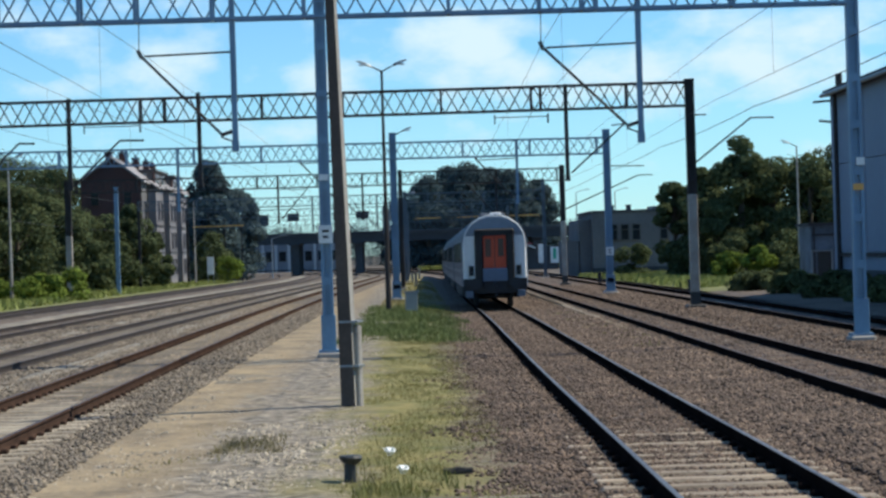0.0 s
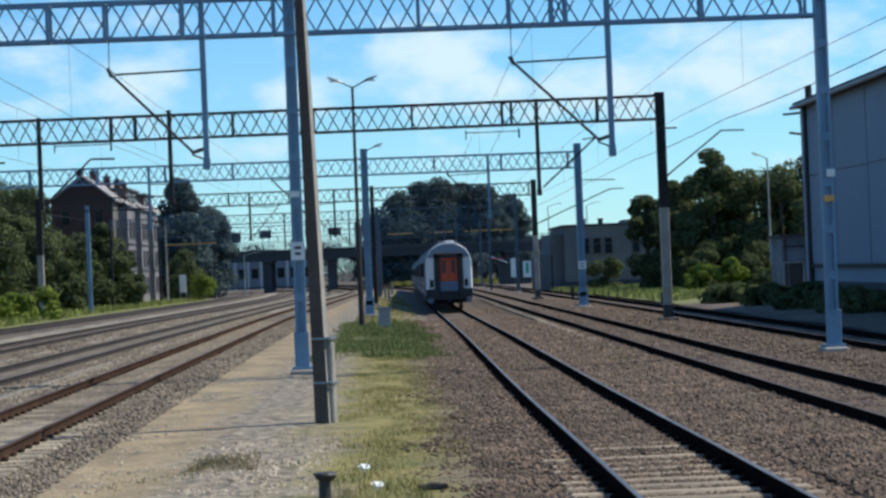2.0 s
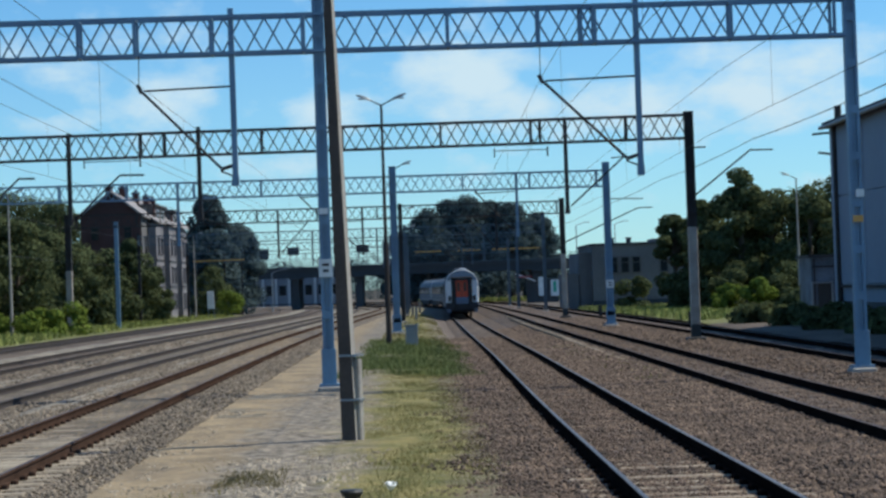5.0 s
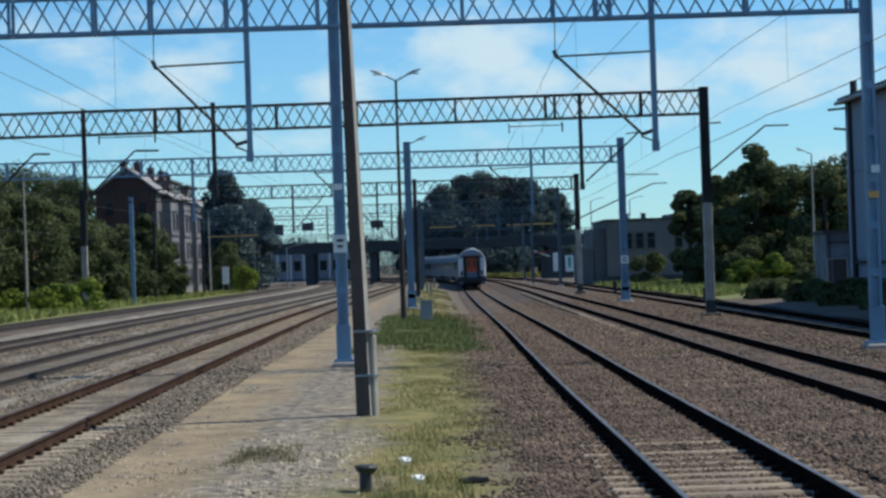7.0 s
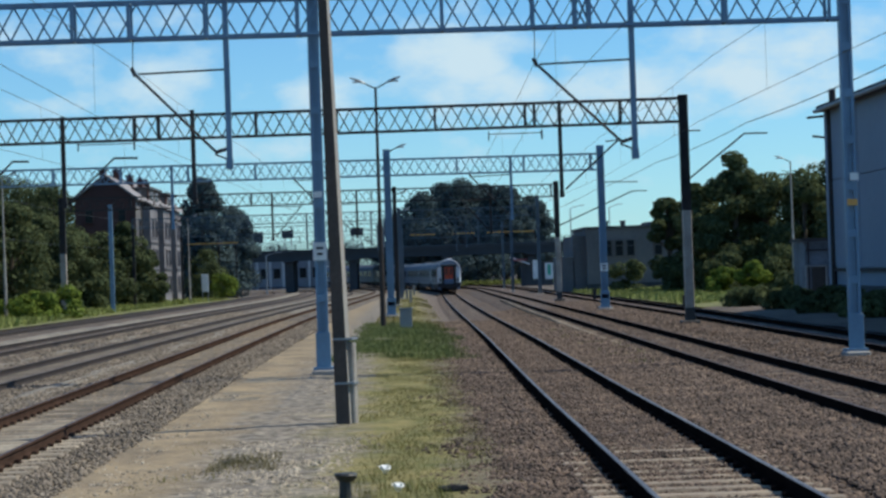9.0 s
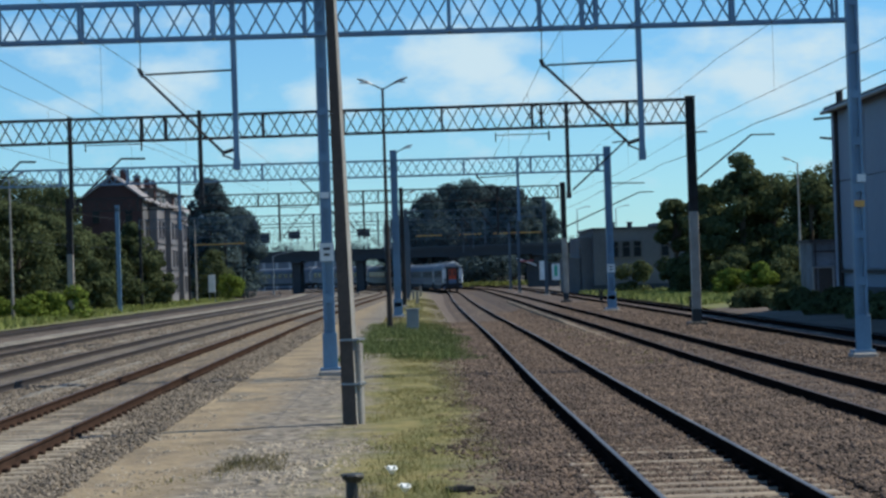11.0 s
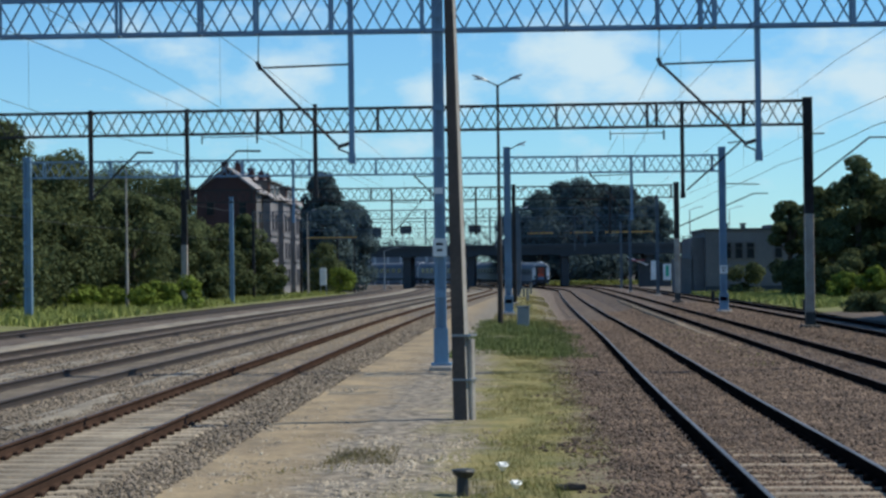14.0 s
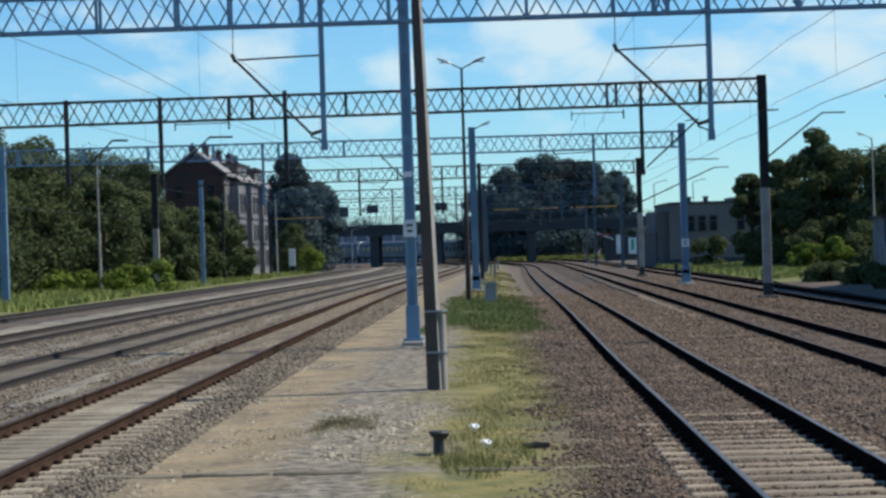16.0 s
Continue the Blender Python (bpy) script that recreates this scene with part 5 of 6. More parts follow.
def bridge():
    y0, y1, b = 352.0, 366.0, ground_z(352) - 0.05
    ob = thing("road_bridge", (0, 0, 0), "dark girder road bridge on concrete piers across the yard", "bridge")
    part("deck", Geo().box((0, (y0 + y1) / 2, 6.05), (150, y1 - y0, 0.5)), M["bridge"], ob, "concrete deck")
    for k, y in enumerate((y0 + 0.5, y0 + 4.8, y1 - 4.8, y1 - 0.5)):
        part("girder", Geo().box((0, y, 5.15), (150, 0.4, 1.3)).box((0, y, 4.52), (150, 0.7, 0.08)), M["bridge_steel"], ob, "dark steel girder")
    for x in (-48, -38, -21.2, -9.8, 7.0, 22.0, 33, 46):
        for y in (y0 + 1.5, (y0 + y1) / 2, y1 - 1.5):
            p = part("pier", Geo().box((x, y, (b + 4.2) / 2), (1.5, 1.5, 4.2 - b), bevel=0.15), M["bridge"], ob, "concrete pier")
        part("pier_cap", Geo().box((x, (y0 + y1) / 2, 4.35), (2.0, y1 - y0, 0.34)), M["bridge"], ob, "pier cap beam")
    x = -74.0
    while x < 74:
        part("railing_post", Geo().box((x, y0 + 0.1, 6.85), (0.12, 0.12, 1.2)), M["bridge_steel"], ob)
        x += 3.0
    for z in (6.6, 7.0, 7.4):
        part("handrail", Geo().box((0, y0 + 0.1, z), (150, 0.07, 0.08)), M["bridge_steel"], ob, "long handrail")
    bars = Geo()
    for k in range(280):
        bars.box((-70 + 0.5 * k, y1 - 0.3, 6.95), (0.05, 0.05, 1.3))
    part("railing_bars", bars, M["parapet"], ob, "many thin upright bars of the far railing", kind="stuff")
    part("kerb_beam", Geo().box((0, y1 - 0.3, 6.42), (150, 0.25, 0.25)), M["parapet"], ob, "low concrete kerb beam")
    for xa, xb in ((0.4, 5.0), (8.0, 12.0), (14.2, 22.6)):
        part("yellow_rail", Geo().box(((xa + xb) / 2, y0 + 1.0, 8.35), (xb - xa, 0.1, 0.22)), M["yellow"], ob, "yellow-orange rail")
        for x in (xa + 0.2, xb - 0.2):
            part("rail_post", Geo().box((x, y0 + 1.05, 7.3), (0.1, 0.1, 2.1)), M["bridge_steel"], ob)
    return ob


bridge()


def road_sign(x, z, w, h):
    ob = thing("road_sign", (x, 357.0, 6.3), "dark back of a large road sign on the bridge", "road sign", "signs on the bridge")
    part("board", Geo().box((0, 0, z - 6.3), (w, 0.15, h), bevel=0.02), M["sign_back"], ob)
    for sx in (-0.3, 0.3):
        part("post", Geo().tube((sx * w, 0.15, 0), (sx * w, 0.15, z - 6.3 + h / 2), 0.08, seg=6), M["grey_steel"], ob)


beam = thing("warning_beam", (0, 0, 0), "thin yellow-orange beam on two grey posts", "barrier")
part("beam", Geo().box((-24.6, 250, 6.35), (6.4, 0.12, 0.16)), M["yellow"], beam)
for x in (-27.5, -21.7):
    part("post", Geo().box((x, 250.15, (6.4 + ground_z(250)) / 2), (0.14, 0.14, 6.4 - ground_z(250))), M["dark_steel"], beam, "slim dark post")
board = thing("notice_board", (-22.2, 216, ground_z(216)), "white upright notice board beside the house", "sign")
part("board", Geo().box((0, 0, 2.1), (0.75, 0.08, 1.9), bevel=0.02), M["white_paint"], board)
for x in (-0.3, 0.3):
    part("post", Geo().box((x, 0.08, 1.5), (0.07, 0.06, 3.0)), M["grey_steel"], board)
for x, z, w, h in ((-27.3, 8.9, 2.6, 1.9), (-21.6, 9.3, 2.1, 1.4), (-13.4, 9.3, 2.0, 1.3), (-9.1, 9.35, 2.3, 1.4)):
    road_sign(x, z, w, h)
for x, y in ((-21.5, 300), (-4.3, 362), (29.5, 356), (36.5, 356)):
    p = thing("street_lamp", (x, y, 6.2 if y > 350 else ground_z(y)), "slim far street lamp with a curved arm", "street lamp", "far street lamps")
    part("shaft", Geo().tube((0, 0, 0), (0, 0, 6.0), 0.12, 0.08, 6), M["grey_steel"], p)
    part("arm", Geo().tube((0, 0, 6.0), (1.6, 0, 6.5), 0.05, seg=5).box((2.0, 0, 6.5), (0.9, 0.25, 0.12)), M["grey_steel"], p)


def far_wall():
    """Embankment wall and station building seen beneath the bridge."""
    ob = thing("station_building", (0, 0, 0), "grey far station building with pillars beneath the bridge", "building")
    part("wall", Geo().box((-28, 446, 2.2), (26, 8, 7.0)), M["station"], ob, "pale blue-grey wall")
    part("roof", Geo().box((-28, 446, 5.8), (27, 9, 0.3)), M["roof_felt"], ob)
    for k in range(9):
        part("pillar", Geo().box((-39.5 + 2.9 * k, 441.6, 1.9), (0.5, 0.5, 6.2)), M["station_pillar"], ob, "pale pillar")
        part("window", Geo().box((-38.05 + 2.9 * k, 441.97, 2.3), (1.5, 0.1, 2.2)), M["glass"], ob, "dark window between pillars")


far_wall()

# ---- trees, bushes, grass ----


def leaves(rng, centres, radii, count, size, flat=0.75):
    """Small tilted leaf cards gathered round clump centres."""
    k = len(centres)
    which = rng.integers(0, k, count)
    d = rng.normal(size=(count, 3))
    d /= np.linalg.norm(d, axis=1)[:, None]
    r = rng.uniform(0.55, 1.08, count) ** 0.6
    p = centres[which] + d * (radii[which] * r)[:, None] * np.array([1, 1, flat])
    nrm = d + rng.normal(size=(count, 3)) * 0.45 + np.array([0, 0, 0.35])
    nrm /= np.linalg.norm(nrm, axis=1)[:, None]
    u = np.cross(nrm, rng.normal(size=(count, 3)))
    u /= np.linalg.norm(u, axis=1)[:, None]
    w = np.cross(nrm, u)
    s = size * rng.uniform(0.6, 1.35, count)[:, None]
    corners = [p + u * s * 0.9, p + w * s * 0.45 + nrm * s * 0.12, p - u * s * 0.9, p - w * s * 0.45 + nrm * s * 0.12]
    verts = np.stack(corners, 1).reshape(-1, 3)
    return verts, np.arange(count * 4).reshape(-1, 4)


def tree(x, y, h, w, label, mat="leaf", seed=1, count=6000, size=0.3, low=0.22, trunk=True, conic=0.0, group="trees along the yard", name="tree", category="tree"):
    rng = np.random.default_rng(seed)
    z = ground_z(y)
    ob = thing(name, (x, y, z), label, category, group)
    n = max(14, int(34 * (w * h / 60) ** 0.5))
    ang = rng.uniform(0, math.tau, n)
    lev = rng.uniform(0, 1, n) ** 0.85
    prof = np.sin(np.clip(lev * 0.86 + 0.14, 0, 1) * math.pi) ** 0.6 * (1 - conic * lev)
    rad = w / 2 * prof * np.sqrt(rng.uniform(0.15, 1, n)) * 0.78
    centres = np.stack([np.cos(ang) * rad, np.sin(ang) * rad, h * (low + (0.93 - low) * lev)], 1)
    radii = w * rng.uniform(0.13, 0.25, n) * (1 - 0.3 * lev)
    if trunk:
        g = Geo().tube((0, 0, -0.2), (0.05, 0, h * 0.45), 0.035 * h, 0.02 * h, 8).tube((0.05, 0, h * 0.45), (0, 0.05, h * 0.85), 0.02 * h, 0.006 * h, 6)
        for c in centres[: min(n, 16)]:
            g.tube((0.03, 0, min(c[2] * 0.7, h * 0.6)), tuple(c), 0.011 * h, 0.003 * h, 5)
        part("trunk", g, M["bark"], ob, "grey-brown trunk with limbs")
    verts, faces = leaves(rng, centres, radii, count, size)
    part("crown", fan("crown", verts, faces, M[mat]), None, ob, "leafy crown of many clumps")
    return ob


# wooded bank on the west
rs = random.Random(11)
bank = [(-38.5, 217, 13.8, 8.0), (-26.4, 186, 8.4, 5.6), (-25.0, 190, 5.4, 4.4), (-38, 119, 11.2, 9), (-38, 124, 12.4, 10), (-35.5, 131, 10.4, 9), (-44, 134, 13.0, 11), (-35, 142, 11.4, 10), (-30, 150, 8.8, 8), (-41, 152, 11, 10), (-33, 160, 9.2, 8.5), (-29.5, 170, 6.4, 7), (-36, 172, 9.6, 9),
        (-30.5, 182, 7.4, 7.5), (-35, 187, 8.0, 8), (-29.6, 191, 6.4, 5.5), (-48, 150, 12.5, 11), (-50, 190, 14, 12), (-43, 200, 13, 9), (-44, 170, 11, 10), (-52, 128, 13, 11), (-40, 108, 10, 9), (-47, 112, 11.5, 10), (-56, 165, 14, 12), (-46, 225, 16, 12), (-33, 192, 7.4, 7.5), (-38.5, 190, 9.4, 9), (-28.6, 184, 7.0, 6.5), (-32.5, 176, 8.6, 9), (-28.0, 162, 6.8, 7), (-34, 141, 9.0, 8), (-36.5, 132, 10.2, 10), (-39, 118, 11, 10), (-33.5, 124, 8.8, 9), (-42, 142, 12.0, 11), (-39, 162, 10.5, 10), (-47, 246, 16.0, 12), (-41, 250, 14.6, 10), (-52, 250, 17, 13), (-41, 224, 14.5, 9), (-36.5, 136, 13.4, 9.5), (-34.0, 146, 12.0, 8.5), (-41, 118, 13, 9)]
for k, (x, y, h, w) in enumerate(bank):
    tree(x, y, h, w, "dark green deciduous tree on the bank", "leaf", 100 + k, 8500, 0.21, 0.03)
for k, (x, y, h, w) in enumerate([(-24.0, 128, 1.9, 3.6), (-22.9, 131, 2.1, 3.8), (-31.4, 139, 1.7, 3.8), (-29.6, 141, 1.5, 3.2), (-26.8, 133, 1.3, 3.0), (-34, 128, 1.7, 4.0), (-21.8, 232, 3.2, 4.5)]):
    tree(x, y, h, w, "bright yellow-green bush by the tracks", "leaf_bright", 200 + k, 2600, 0.16, 0.05, False, group="bushes", name="bush", category="bush")
for k, (x, y, h, w) in enumerate([(-26.5, 162, 3.4, 4.5), (-26.0, 176, 3.6, 4.5), (-25.2, 190, 3.2, 4.2), (-23.8, 240, 4.5, 5), (-25.5, 250, 6.5, 6)]):
    tree(x, y, h, w, "dull green shrub before the bank", "leaf", 230 + k, 2600, 0.2, 0.05, False, group="bushes", name="bush", category="bush")
tree(-27.0, 262, 16.4, 9.0, "tall tree behind the house, leaves tinted with haze", "leaf_far", 300, 11000, 0.42, 0.06, True, 0.3)
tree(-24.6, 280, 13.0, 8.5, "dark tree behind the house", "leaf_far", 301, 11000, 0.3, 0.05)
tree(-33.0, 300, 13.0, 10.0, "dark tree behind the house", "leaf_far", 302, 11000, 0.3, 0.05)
# great trees beyond the bridge, distance haze in their leaf colour
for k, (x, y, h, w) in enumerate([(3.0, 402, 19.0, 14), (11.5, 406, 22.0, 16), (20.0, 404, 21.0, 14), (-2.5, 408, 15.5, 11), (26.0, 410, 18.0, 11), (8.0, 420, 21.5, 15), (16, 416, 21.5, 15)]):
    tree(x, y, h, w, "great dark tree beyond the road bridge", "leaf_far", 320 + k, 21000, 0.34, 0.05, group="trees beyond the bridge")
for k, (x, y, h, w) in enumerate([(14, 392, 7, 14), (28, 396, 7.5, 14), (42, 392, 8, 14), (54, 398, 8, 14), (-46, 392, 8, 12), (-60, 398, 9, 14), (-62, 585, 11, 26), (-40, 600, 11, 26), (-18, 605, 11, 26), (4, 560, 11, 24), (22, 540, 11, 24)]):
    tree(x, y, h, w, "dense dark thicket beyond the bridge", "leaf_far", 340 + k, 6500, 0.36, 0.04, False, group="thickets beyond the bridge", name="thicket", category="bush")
# east side
for k, (x, y, h, w) in enumerate([(21.3, 161, 8.3, 4.4), (22.4, 153, 8.8, 5.4), (24.8, 149, 10.9, 5.8), (27.3, 150, 10.2, 6.2), (24.2, 158, 9.0, 6.2), (29.6, 147, 8.9, 6.4), (32.6, 150, 10.8, 7.0), (36.0, 142, 10.0, 8), (27.0, 156, 9.6, 7.0), (31, 160, 10, 8.5), (22.9, 148, 6.0, 4.4)]):
    tree(x, y, h, w, "deep green deciduous tree beside the yard", "leaf", 400 + k, 9500, 0.2, 0.02, group="trees east of the yard")
for k, (x, y, h, w) in enumerate([(20.6, 158, 3.0, 4.0), (19.2, 172, 2.8, 4.2), (21.8, 137, 1.9, 2.6), (23.7, 136, 2.3, 2.8), (25.4, 138, 2.4, 3.4), (23.0, 143, 3.0, 4.0), (27.5, 140, 3.6, 5.0), (21.6, 152, 3.4, 4.0), (27.0, 122, 3.0, 5.0), (24.6, 116, 2.6, 4.4), (17.3, 90, 0.9, 3.2), (17.6, 82, 0.9, 3.2), (17.6, 74, 0.8, 3.0), (18.0, 66, 0.8, 3.0), (17.2, 98, 0.9, 3.2), (30, 130, 4.0, 6), (21.2, 108, 1.5, 3.6)]):
    tree(x, y, h, w, "bright green bush before the trees" if k in (2, 3) else "low green shrub beside the yard", "leaf_bright" if k in (2, 3) else "leaf", 430 + k, 2800, 0.17, 0.04, False, group="bushes", name="bush", category="bush")


def blades(name, area, count, height, width, mat, label, seed, patch=None, soft=0.0):
    """Upright grass blades over an area, thinned to patches."""
    rng = np.random.default_rng(seed)
    x0, x1, y0, y1 = area
    x, y = rng.uniform(x0, x1, count), y0 + (y1 - y0) * rng.uniform(0, 1, count) ** 1.25
    if soft:
        edge = np.minimum(np.minimum(x - x0, x1 - x) / soft, np.minimum(y - y0, y1 - y) / (soft * 5))
        wob = np.array([noise.noise((a * 0.9, b * 0.25, seed + 7)) for a, b in zip(x, y)])
        sel = rng.uniform(0, 1, count) < edge + 0.9 * wob
        x, y = x[sel], y[sel]
    if patch:
        keep = np.array([noise.noise((a * patch[0], b * patch[0] * 0.5, seed)) > patch[1] for a, b in zip(x, y)])
        x, y = x[keep], y[keep]
    n = len(x)
    z = np.array([floor_z(a, b) for a, b in zip(x, y)]) + 0.02
    h = height * rng.uniform(0.35, 1.15, n)
    ang = rng.uniform(0, math.pi, n)
    bend = rng.normal(size=(n, 2)) * (h * 0.32)[:, None]
    ux, uy = np.cos(ang) * width, np.sin(ang) * width
    a = np.stack([x - ux, y - uy, z], 1)
    b = np.stack([x + ux, y + uy, z], 1)
    c = np.stack([x + bend[:, 0], y + bend[:, 1], z + h], 1)
    verts = np.stack([a, b, c], 1).reshape(-1, 3)
    ob = new(name, fan(name, verts, np.arange(n * 3).reshape(-1, 3), M[mat]))
    return tagged(ob, label, "grass", kind="stuff")


blades("dry_grass", (-1.0, 1.25, 17.5, 58.0), 40000, 0.08, 0.006, "grass_dry", "short dry yellow grass on the platform", 21, (0.8, -0.12), 0.6)
blades("green_grass", (-0.9, 1.0, 18.0, 56.0), 22000, 0.085, 0.006, "grass_green", "short green grass on the platform", 22, (0.7, -0.05), 0.5)
blades("tall_grass", (-0.85, 0.55, 18.3, 22.8), 2600, 0.2, 0.006, "grass_green", "tall green grass round a stub post", 23, (1.6, 0.0), 0.4)
blades("lush_grass", (-2.2, 1.9, 53.0, 90.0), 36000, 0.2, 0.014, "lush", "lush green grass round the lamp post", 24, (0.55, -0.3), 0.9)
blades("dry_grass", (-1.6, 1.6, 82.0, 180.0), 12000, 0.16, 0.02, "grass_dry", "thin dry grass along the platform", 25, (0.5, -0.05))
blades("dry_grass", (-3.0, -2.0, 23.0, 27.0), 700, 0.10, 0.007, "grass_dry", "tuft of dry grass in the sand", 26, (1.2, -0.1), 0.3)
blades("weeds", (-42.0, -21.8, 88.0, 240.0), 42000, 0.5, 0.05, "weed", "tall weeds at the foot of the bank", 27)
blades("weeds", (15.2, 28.0, 108.0, 185.0), 18000, 0.4, 0.05, "weed", "green weeds beside the side track", 28)
blades("weeds", (1.0, 40.0, 368.0, 386.0), 6000, 0.9, 0.14, "weed", "tall grass beyond the bridge", 29)
blades("weeds", (5.2, 6.2, 44.0, 78.0), 1500, 0.14, 0.012, "grass_green", "small weeds between two tracks", 30, (0.9, 0.12))

# ---- stones ----
OCTA = np.array([(1, 0, 0), (0, 1, 0), (-1, 0, 0), (0, -1, 0), (0, 0, 1), (0.1, 0.1, -0.6)], float)
OCTA_F = np.array([(0, 1, 4), (1, 2, 4), (2, 3, 4), (3, 0, 4), (1, 0, 5), (2, 1, 5), (3, 2, 5), (0, 3, 5)])


def bed_rise(x, y):
    """Height of the ballast over the ground, by the nearest track."""
    for table, full in ((R1, 20), (R2, 2), (R3, 2), (L1, 29), (L2, 2), (L3, 2)):
        d = abs(x - along(table, y))
        if d < 2.2:
            bed = 0.012 + 0.036 * min(max((y - full) / 9, 0), 1)
            return bed if d < 1.5 else max(bed, 0.044)
    return 0.044


def stones(name, left, right, y0, y1, count, size, mat, label, seed, lift=0.0, ragged=0.0, bias=1.0, patch=None):
    rng = np.random.default_rng(seed)
    # more stones near the camera
    s = rng.uniform(0, 1, count)
    y = y0 * (y1 / y0) ** s
    f = rng.uniform(0, 1, count) ** bias
    rag = np.array([noise.noise((b * 0.55, seed, 0.0)) + 0.6 * noise.noise((b * 1.9, seed, 3.0)) for b in y]) * ragged
    x = np.array([left(b) + r + (right(b) - left(b) - r) * q for b, q, r in zip(y, f, rag)])
    if patch is not None:
        keep = np.array([noise.noise((a * 0.9, b * 0.45, seed)) + 0.5 * noise.noise((a * 2.6, b * 1.4, seed)) for a, b in zip(x, y)]) + rng.normal(size=count) * 0.12 > patch
        x, y = x[keep], y[keep]
        count = len(x)
    z = np.array([floor_z(a, b) + bed_rise(a, b) for a, b in zip(x, y)]) + lift
    v = OCTA[None] + rng.normal(size=(count, 6, 3)) * 0.22
    ang = rng.uniform(0, math.tau, count)
    cs, sn = np.cos(ang), np.sin(ang)
    r = size * rng.uniform(0.45, 1.25, count) * (1 + 0.012 * (y - y0) * 0.8)
    v = np.stack([v[..., 0] * cs[:, None] - v[..., 1] * sn[:, None], v[..., 0] * sn[:, None] + v[..., 1] * cs[:, None], v[..., 2] * 0.75], -1) * r[:, None, None]
    v = v + np.stack([x, y, z], 1)[:, None]
    faces = OCTA_F[None] + 6 * np.arange(count)[:, None, None]
    ob = new(name, fan(name, v.reshape(-1, 3), faces.reshape(-1, 3), M[mat]))
    return tagged(ob, label, "gravel", kind="stuff")


stones("ballast_stones", lambda y: along(R1, y) - 0.66, lambda y: along(R1, y) + 0.66, 15.5, 100, 21000, 0.031, "stone", "loose brown ballast stones between rails", 41, 0.009)
stones("ballast_stones", lambda y: along(R1, y) + 0.84, lambda y: along(R2, y) - 0.84, 17, 120, 40000, 0.040, "stone", "loose brown ballast stones between two tracks", 42, 0.008)
stones("ballast_stones", lambda y: along(R1, y) - 1.95, lambda y: along(R1, y) - 0.84, 15.5, 100, 14500, 0.036, "stone", "loose brown ballast stones beside a track", 43, 0.012, 0.6)
stones("ballast_stones", lambda y: along(R2, y) - 0.66, lambda y: along(R2, y) + 0.66, 26, 110, 8000, 0.036, "stone", "loose brown ballast stones between rails", 44, 0.0)
stones("ballast_stones", lambda y: along(R2, y) + 0.84, lambda y: along(R3, y) - 0.84, 34, 130, 15000, 0.042, "stone", "loose brown ballast stones between two tracks", 45, 0.006)
stones("ballast_stones", lambda y: along(L1, y) + 0.84, lambda y: along(L1, y) + 2.1, 15.5, 100, 13000, 0.032, "stone_grey", "loose grey ballast stones beside a track", 46, 0.01)
stones("ballast_stones", lambda y: along(L1, y) - 0.66, lambda y: along(L1, y) + 0.66, 17, 100, 13000, 0.032, "stone_tan", "loose sandy ballast stones between rails", 47, -0.012)
stones("ballast_stones", lambda y: along(L2, y) + 0.84, lambda y: along(L1, y) - 0.84, 20, 120, 18000, 0.036, "stone_grey", "loose grey ballast stones between two tracks", 48, 0.008)
stones("ballast_stones", lambda y: along(L3, y) + 0.84, lambda y: along(L2, y) - 0.84, 32, 130, 12000, 0.042, "stone_grey", "loose grey ballast stones between two tracks", 49, 0.006)
stones("gravel", lambda y: -4.3, lambda y: -0.4, 15.5, 60, 20000, 0.024, "stone_pale", "pale gravel scattered on the platform", 50, -0.014, 0.3, 1.0, 0.12)
stones("ballast_stones", lambda y: along(R1, y) - 2.75, lambda y: along(R1, y) - 1.7, 15.5, 90, 9000, 0.030, "stone", "brown stones strewn at the grass edge", 51, 0.0, 0.8, 0.5)
stones("rubble", lambda y: -2.7, lambda y: -0.75, 20.5, 28.5, 3000, 0.040, "rubble", "pale rubble trodden into the sand", 52, -0.012, 0.9, 1.0, -0.15)
stones("rubble", lambda y: -4.4, lambda y: -3.4, 15.6, 40, 1800, 0.034, "rubble", "pale rubble along the platform edge", 53, -0.012, 0.6, 1.0, 0.0)
blades("dry_grass", (-3.6, -1.2, 16.5, 30.0), 5200, 0.06, 0.006, "grass_dry", "thin dry grass in the sand", 31, (1.1, 0.16), 0.4)
blades("green_grass", (-2.6, -1.7, 24.2, 26.8), 4200, 0.09, 0.007, "tuft", "low mossy tuft in the sand", 32, None, 0.3)
blades("dry_grass", (0.2, 1.7, 17.0, 60.0), 9000, 0.07, 0.007, "grass_dry", "dry grass thinning out into the ballast", 33, (0.9, -0.1), 0.7)

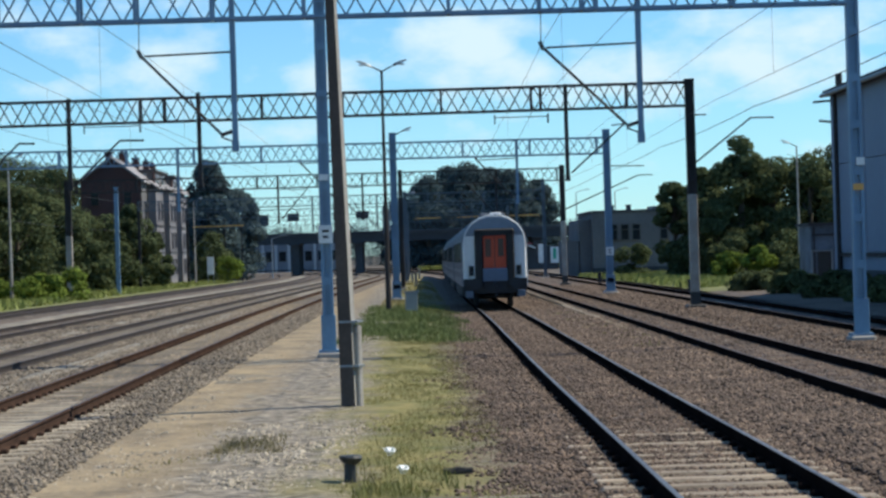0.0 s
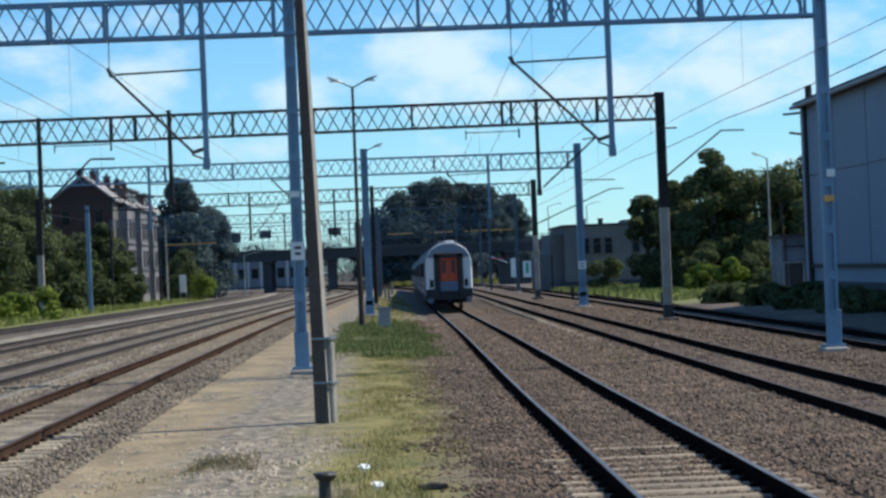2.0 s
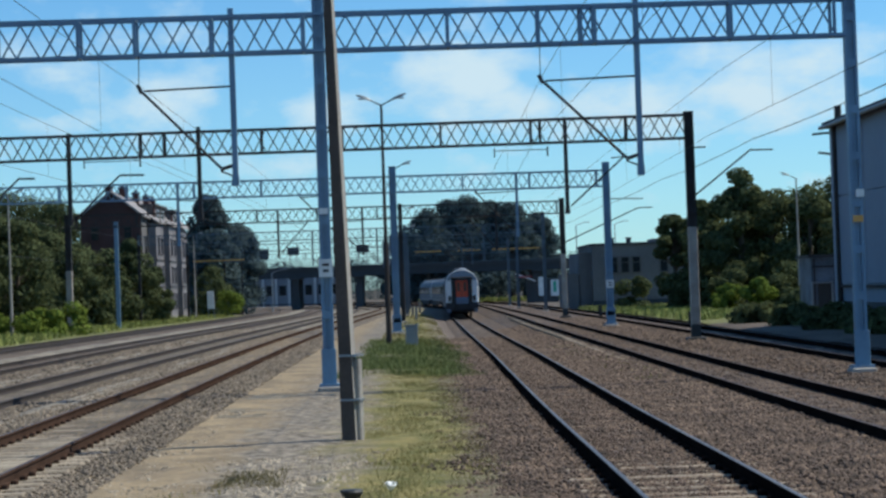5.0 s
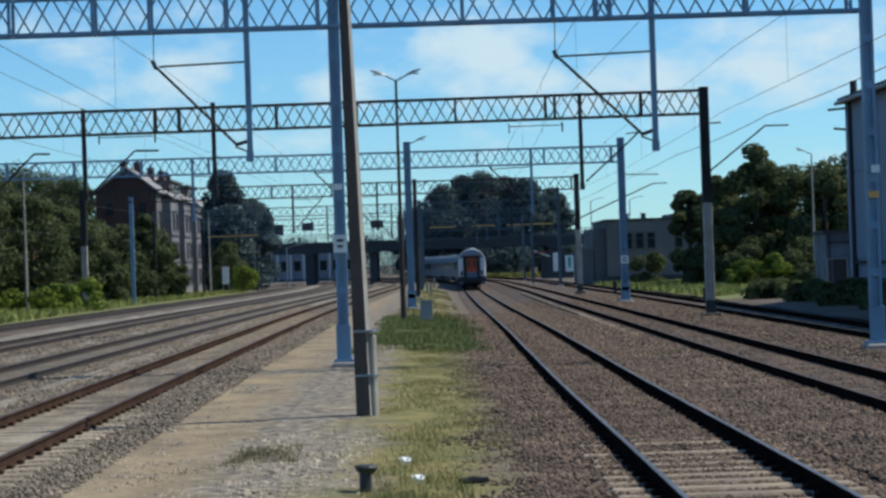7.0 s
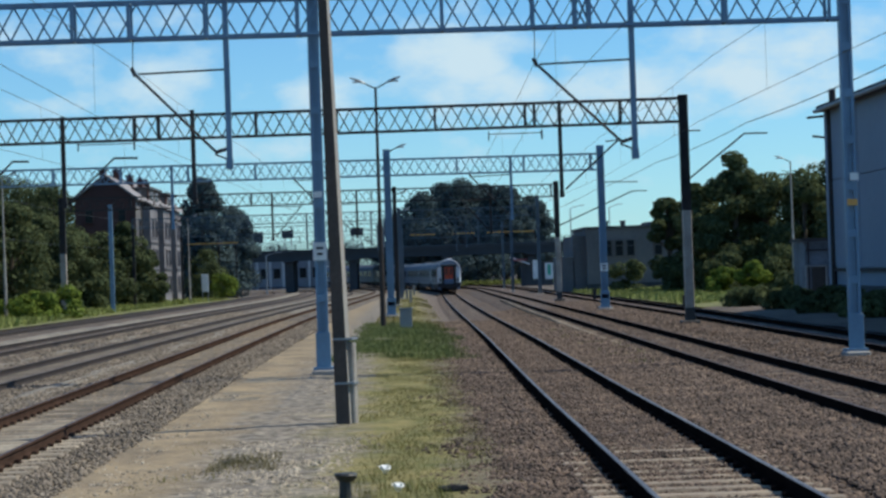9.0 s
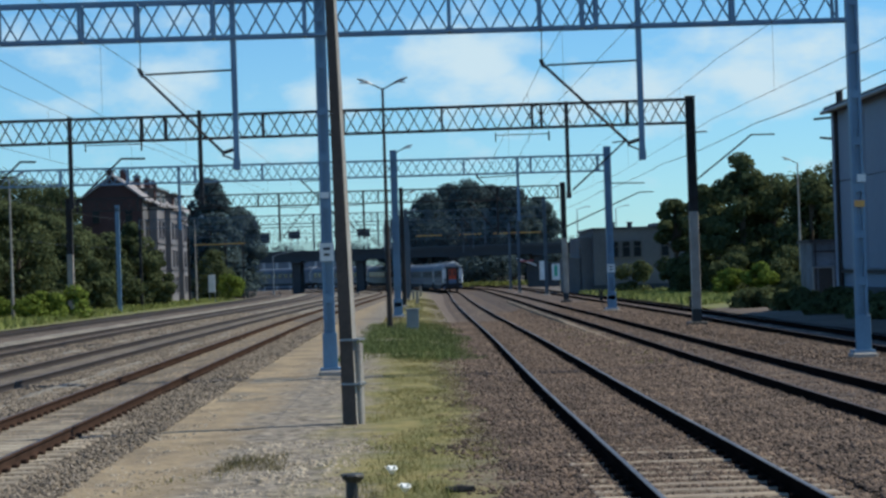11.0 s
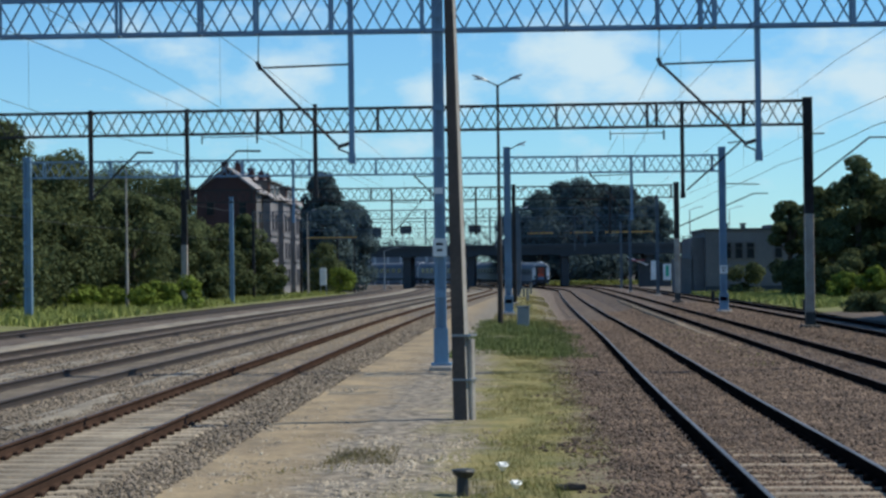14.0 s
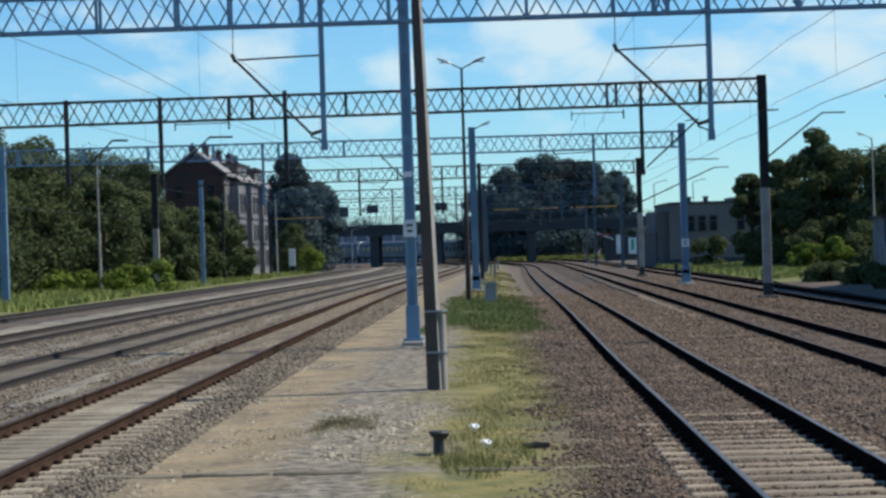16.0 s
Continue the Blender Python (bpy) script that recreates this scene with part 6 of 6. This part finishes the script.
# ---- small things on the platform ----
stub = thing("stub_post", (-0.73, 20.9, GROUND), "short black stub post with a flared cap", "bollard")
part("shaft", Geo().tube((0, 0, -0.1), (0, 0, 0.26), 0.07, 0.06, 10), M["black_plastic"], stub)
part("cap", Geo().tube((0, 0, 0.24), (0.01, 0, 0.30), 0.09, 0.13, 10).tube((0.01, 0, 0.30), (0.01, 0, 0.32), 0.13, 0.11, 10), M["black_plastic"], stub)
for x, y, h in ((-0.31, 21.1, 0.30), (-0.17, 20.6, 0.16)):
    fl = thing("white_flower", (x, y, GROUND), "white wild flower in the grass", "flower", "white flowers")
    part("stem", Geo().tube((0, 0, 0), (0, 0, h), 0.005, seg=4), M["grass_green"], fl)
    g = Geo()
    for k in range(6):
        a = math.tau * k / 6
        g.add([(0, 0, h), (0.06 * math.cos(a - 0.5), 0.06 * math.sin(a - 0.5), h + 0.04), (0.075 * math.cos(a), 0.075 * math.sin(a), h + 0.075), (0.06 * math.cos(a + 0.5), 0.06 * math.sin(a + 0.5), h + 0.04)], [(0, 1, 2, 3)])
    g.tube((0, 0, h - 0.01), (0.01, -0.02, h + 0.05), 0.025, 0.062, 8)
    part("blossom", g, M["petal"], fl, "white petals")
log = Geo()
rl = random.Random(5)
rings = [[(0.10 * s * 1.6, 0.05 * math.cos(a) * (1 - 0.3 * abs(s)) + rl.uniform(-.008, .008), 0.045 + 0.045 * math.sin(a) * (1 - 0.3 * abs(s)) + rl.uniform(-.006, .006)) for a in [math.tau * i / 8 for i in range(8)]] for s in (-1, -0.5, 0, 0.5, 1)]
log.sweep(rings)
ob = new("wood_chunk", log.mesh("wood_chunk", M["debris"]))
ob.location = (0.42, 21.3, GROUND + 0.03)
tagged(ob, "dark rotten chunk of wood on the dry grass", "debris")
cab = thing("relay_cabinet", (-0.15, 80.0, ground_z(80)), "small grey steel relay cabinet in the grass", "cabinet")
part("body", Geo().box((0, 0, 0.4), (0.5, 0.4, 0.9), bevel=0.02), M["grey_steel"], cab)
part("door", Geo().box((0, -0.21, 0.42), (0.42, 0.02, 0.7)), M["grey_steel"], cab)
part("lid", Geo().box((0, 0, 0.88), (0.58, 0.48, 0.06)), M["grey_steel"], cab)
for x, y, h in ((0.1, 150, 1.0), (-0.2, 176, 0.9), (0.5, 205, 1.1), (13.4, 96.0, 0.7), (12.0, 128, 0.8)):
    p = thing("marker_post", (x, y, ground_z(y)), "short pale concrete marker post", "post", "marker posts")
    part("shaft", Geo().box((0, 0, h / 2), (0.22, 0.18, h), bevel=0.02), M["pole_concrete"] if x < 10 else M["dark_steel"], p)
    part("cap", Geo().box((0, 0, h + 0.03), (0.26, 0.22, 0.06)), M["pole_concrete"] if x < 10 else M["dark_steel"], p)

# worn paving slabs sunk into the sand
PAVE = Geo()
PAVE.box((0, 0, 0), (0.98, 0.98, 0.07), bevel=0.015)
PAVE_MESH = PAVE.mesh("slab", M["paving"])
paving = thing("pavement", (0, 0, 0), "patch of worn grey paving slabs sunk in sand", "pavement", kind="structure")
rp = random.Random(8)
for i in range(3):
    for j in range(14):
        y = 32.4 + j
        if rp.random() < 0.3:
            continue
        s = part("slab", PAVE_MESH, None, paving)
        s.location = (-3.55 + i * 1.0 + 0.02 * j, y, GROUND + 0.004 + rp.uniform(-0.014, 0.012))
        s.rotation_euler = (rp.uniform(-0.01, 0.01), rp.uniform(-0.01, 0.01), rp.uniform(-0.02, 0.02))
EDGE = Geo()
EDGE.box((0, 0, 0), (0.98, 0.22, 0.1), bevel=0.015)
EDGE_MESH = EDGE.mesh("edging_stone", M["paving"])
for k in range(6):
    s = part("edging_stone", EDGE_MESH, None, paving)
    s.location = (-4.0 + k, 19.35 - 0.06 * k, GROUND + 0.02 + rp.uniform(-0.02, 0.02))
    s.rotation_euler = (0, rp.uniform(-0.02, 0.02), rp.uniform(-0.05, 0.05))

motions()
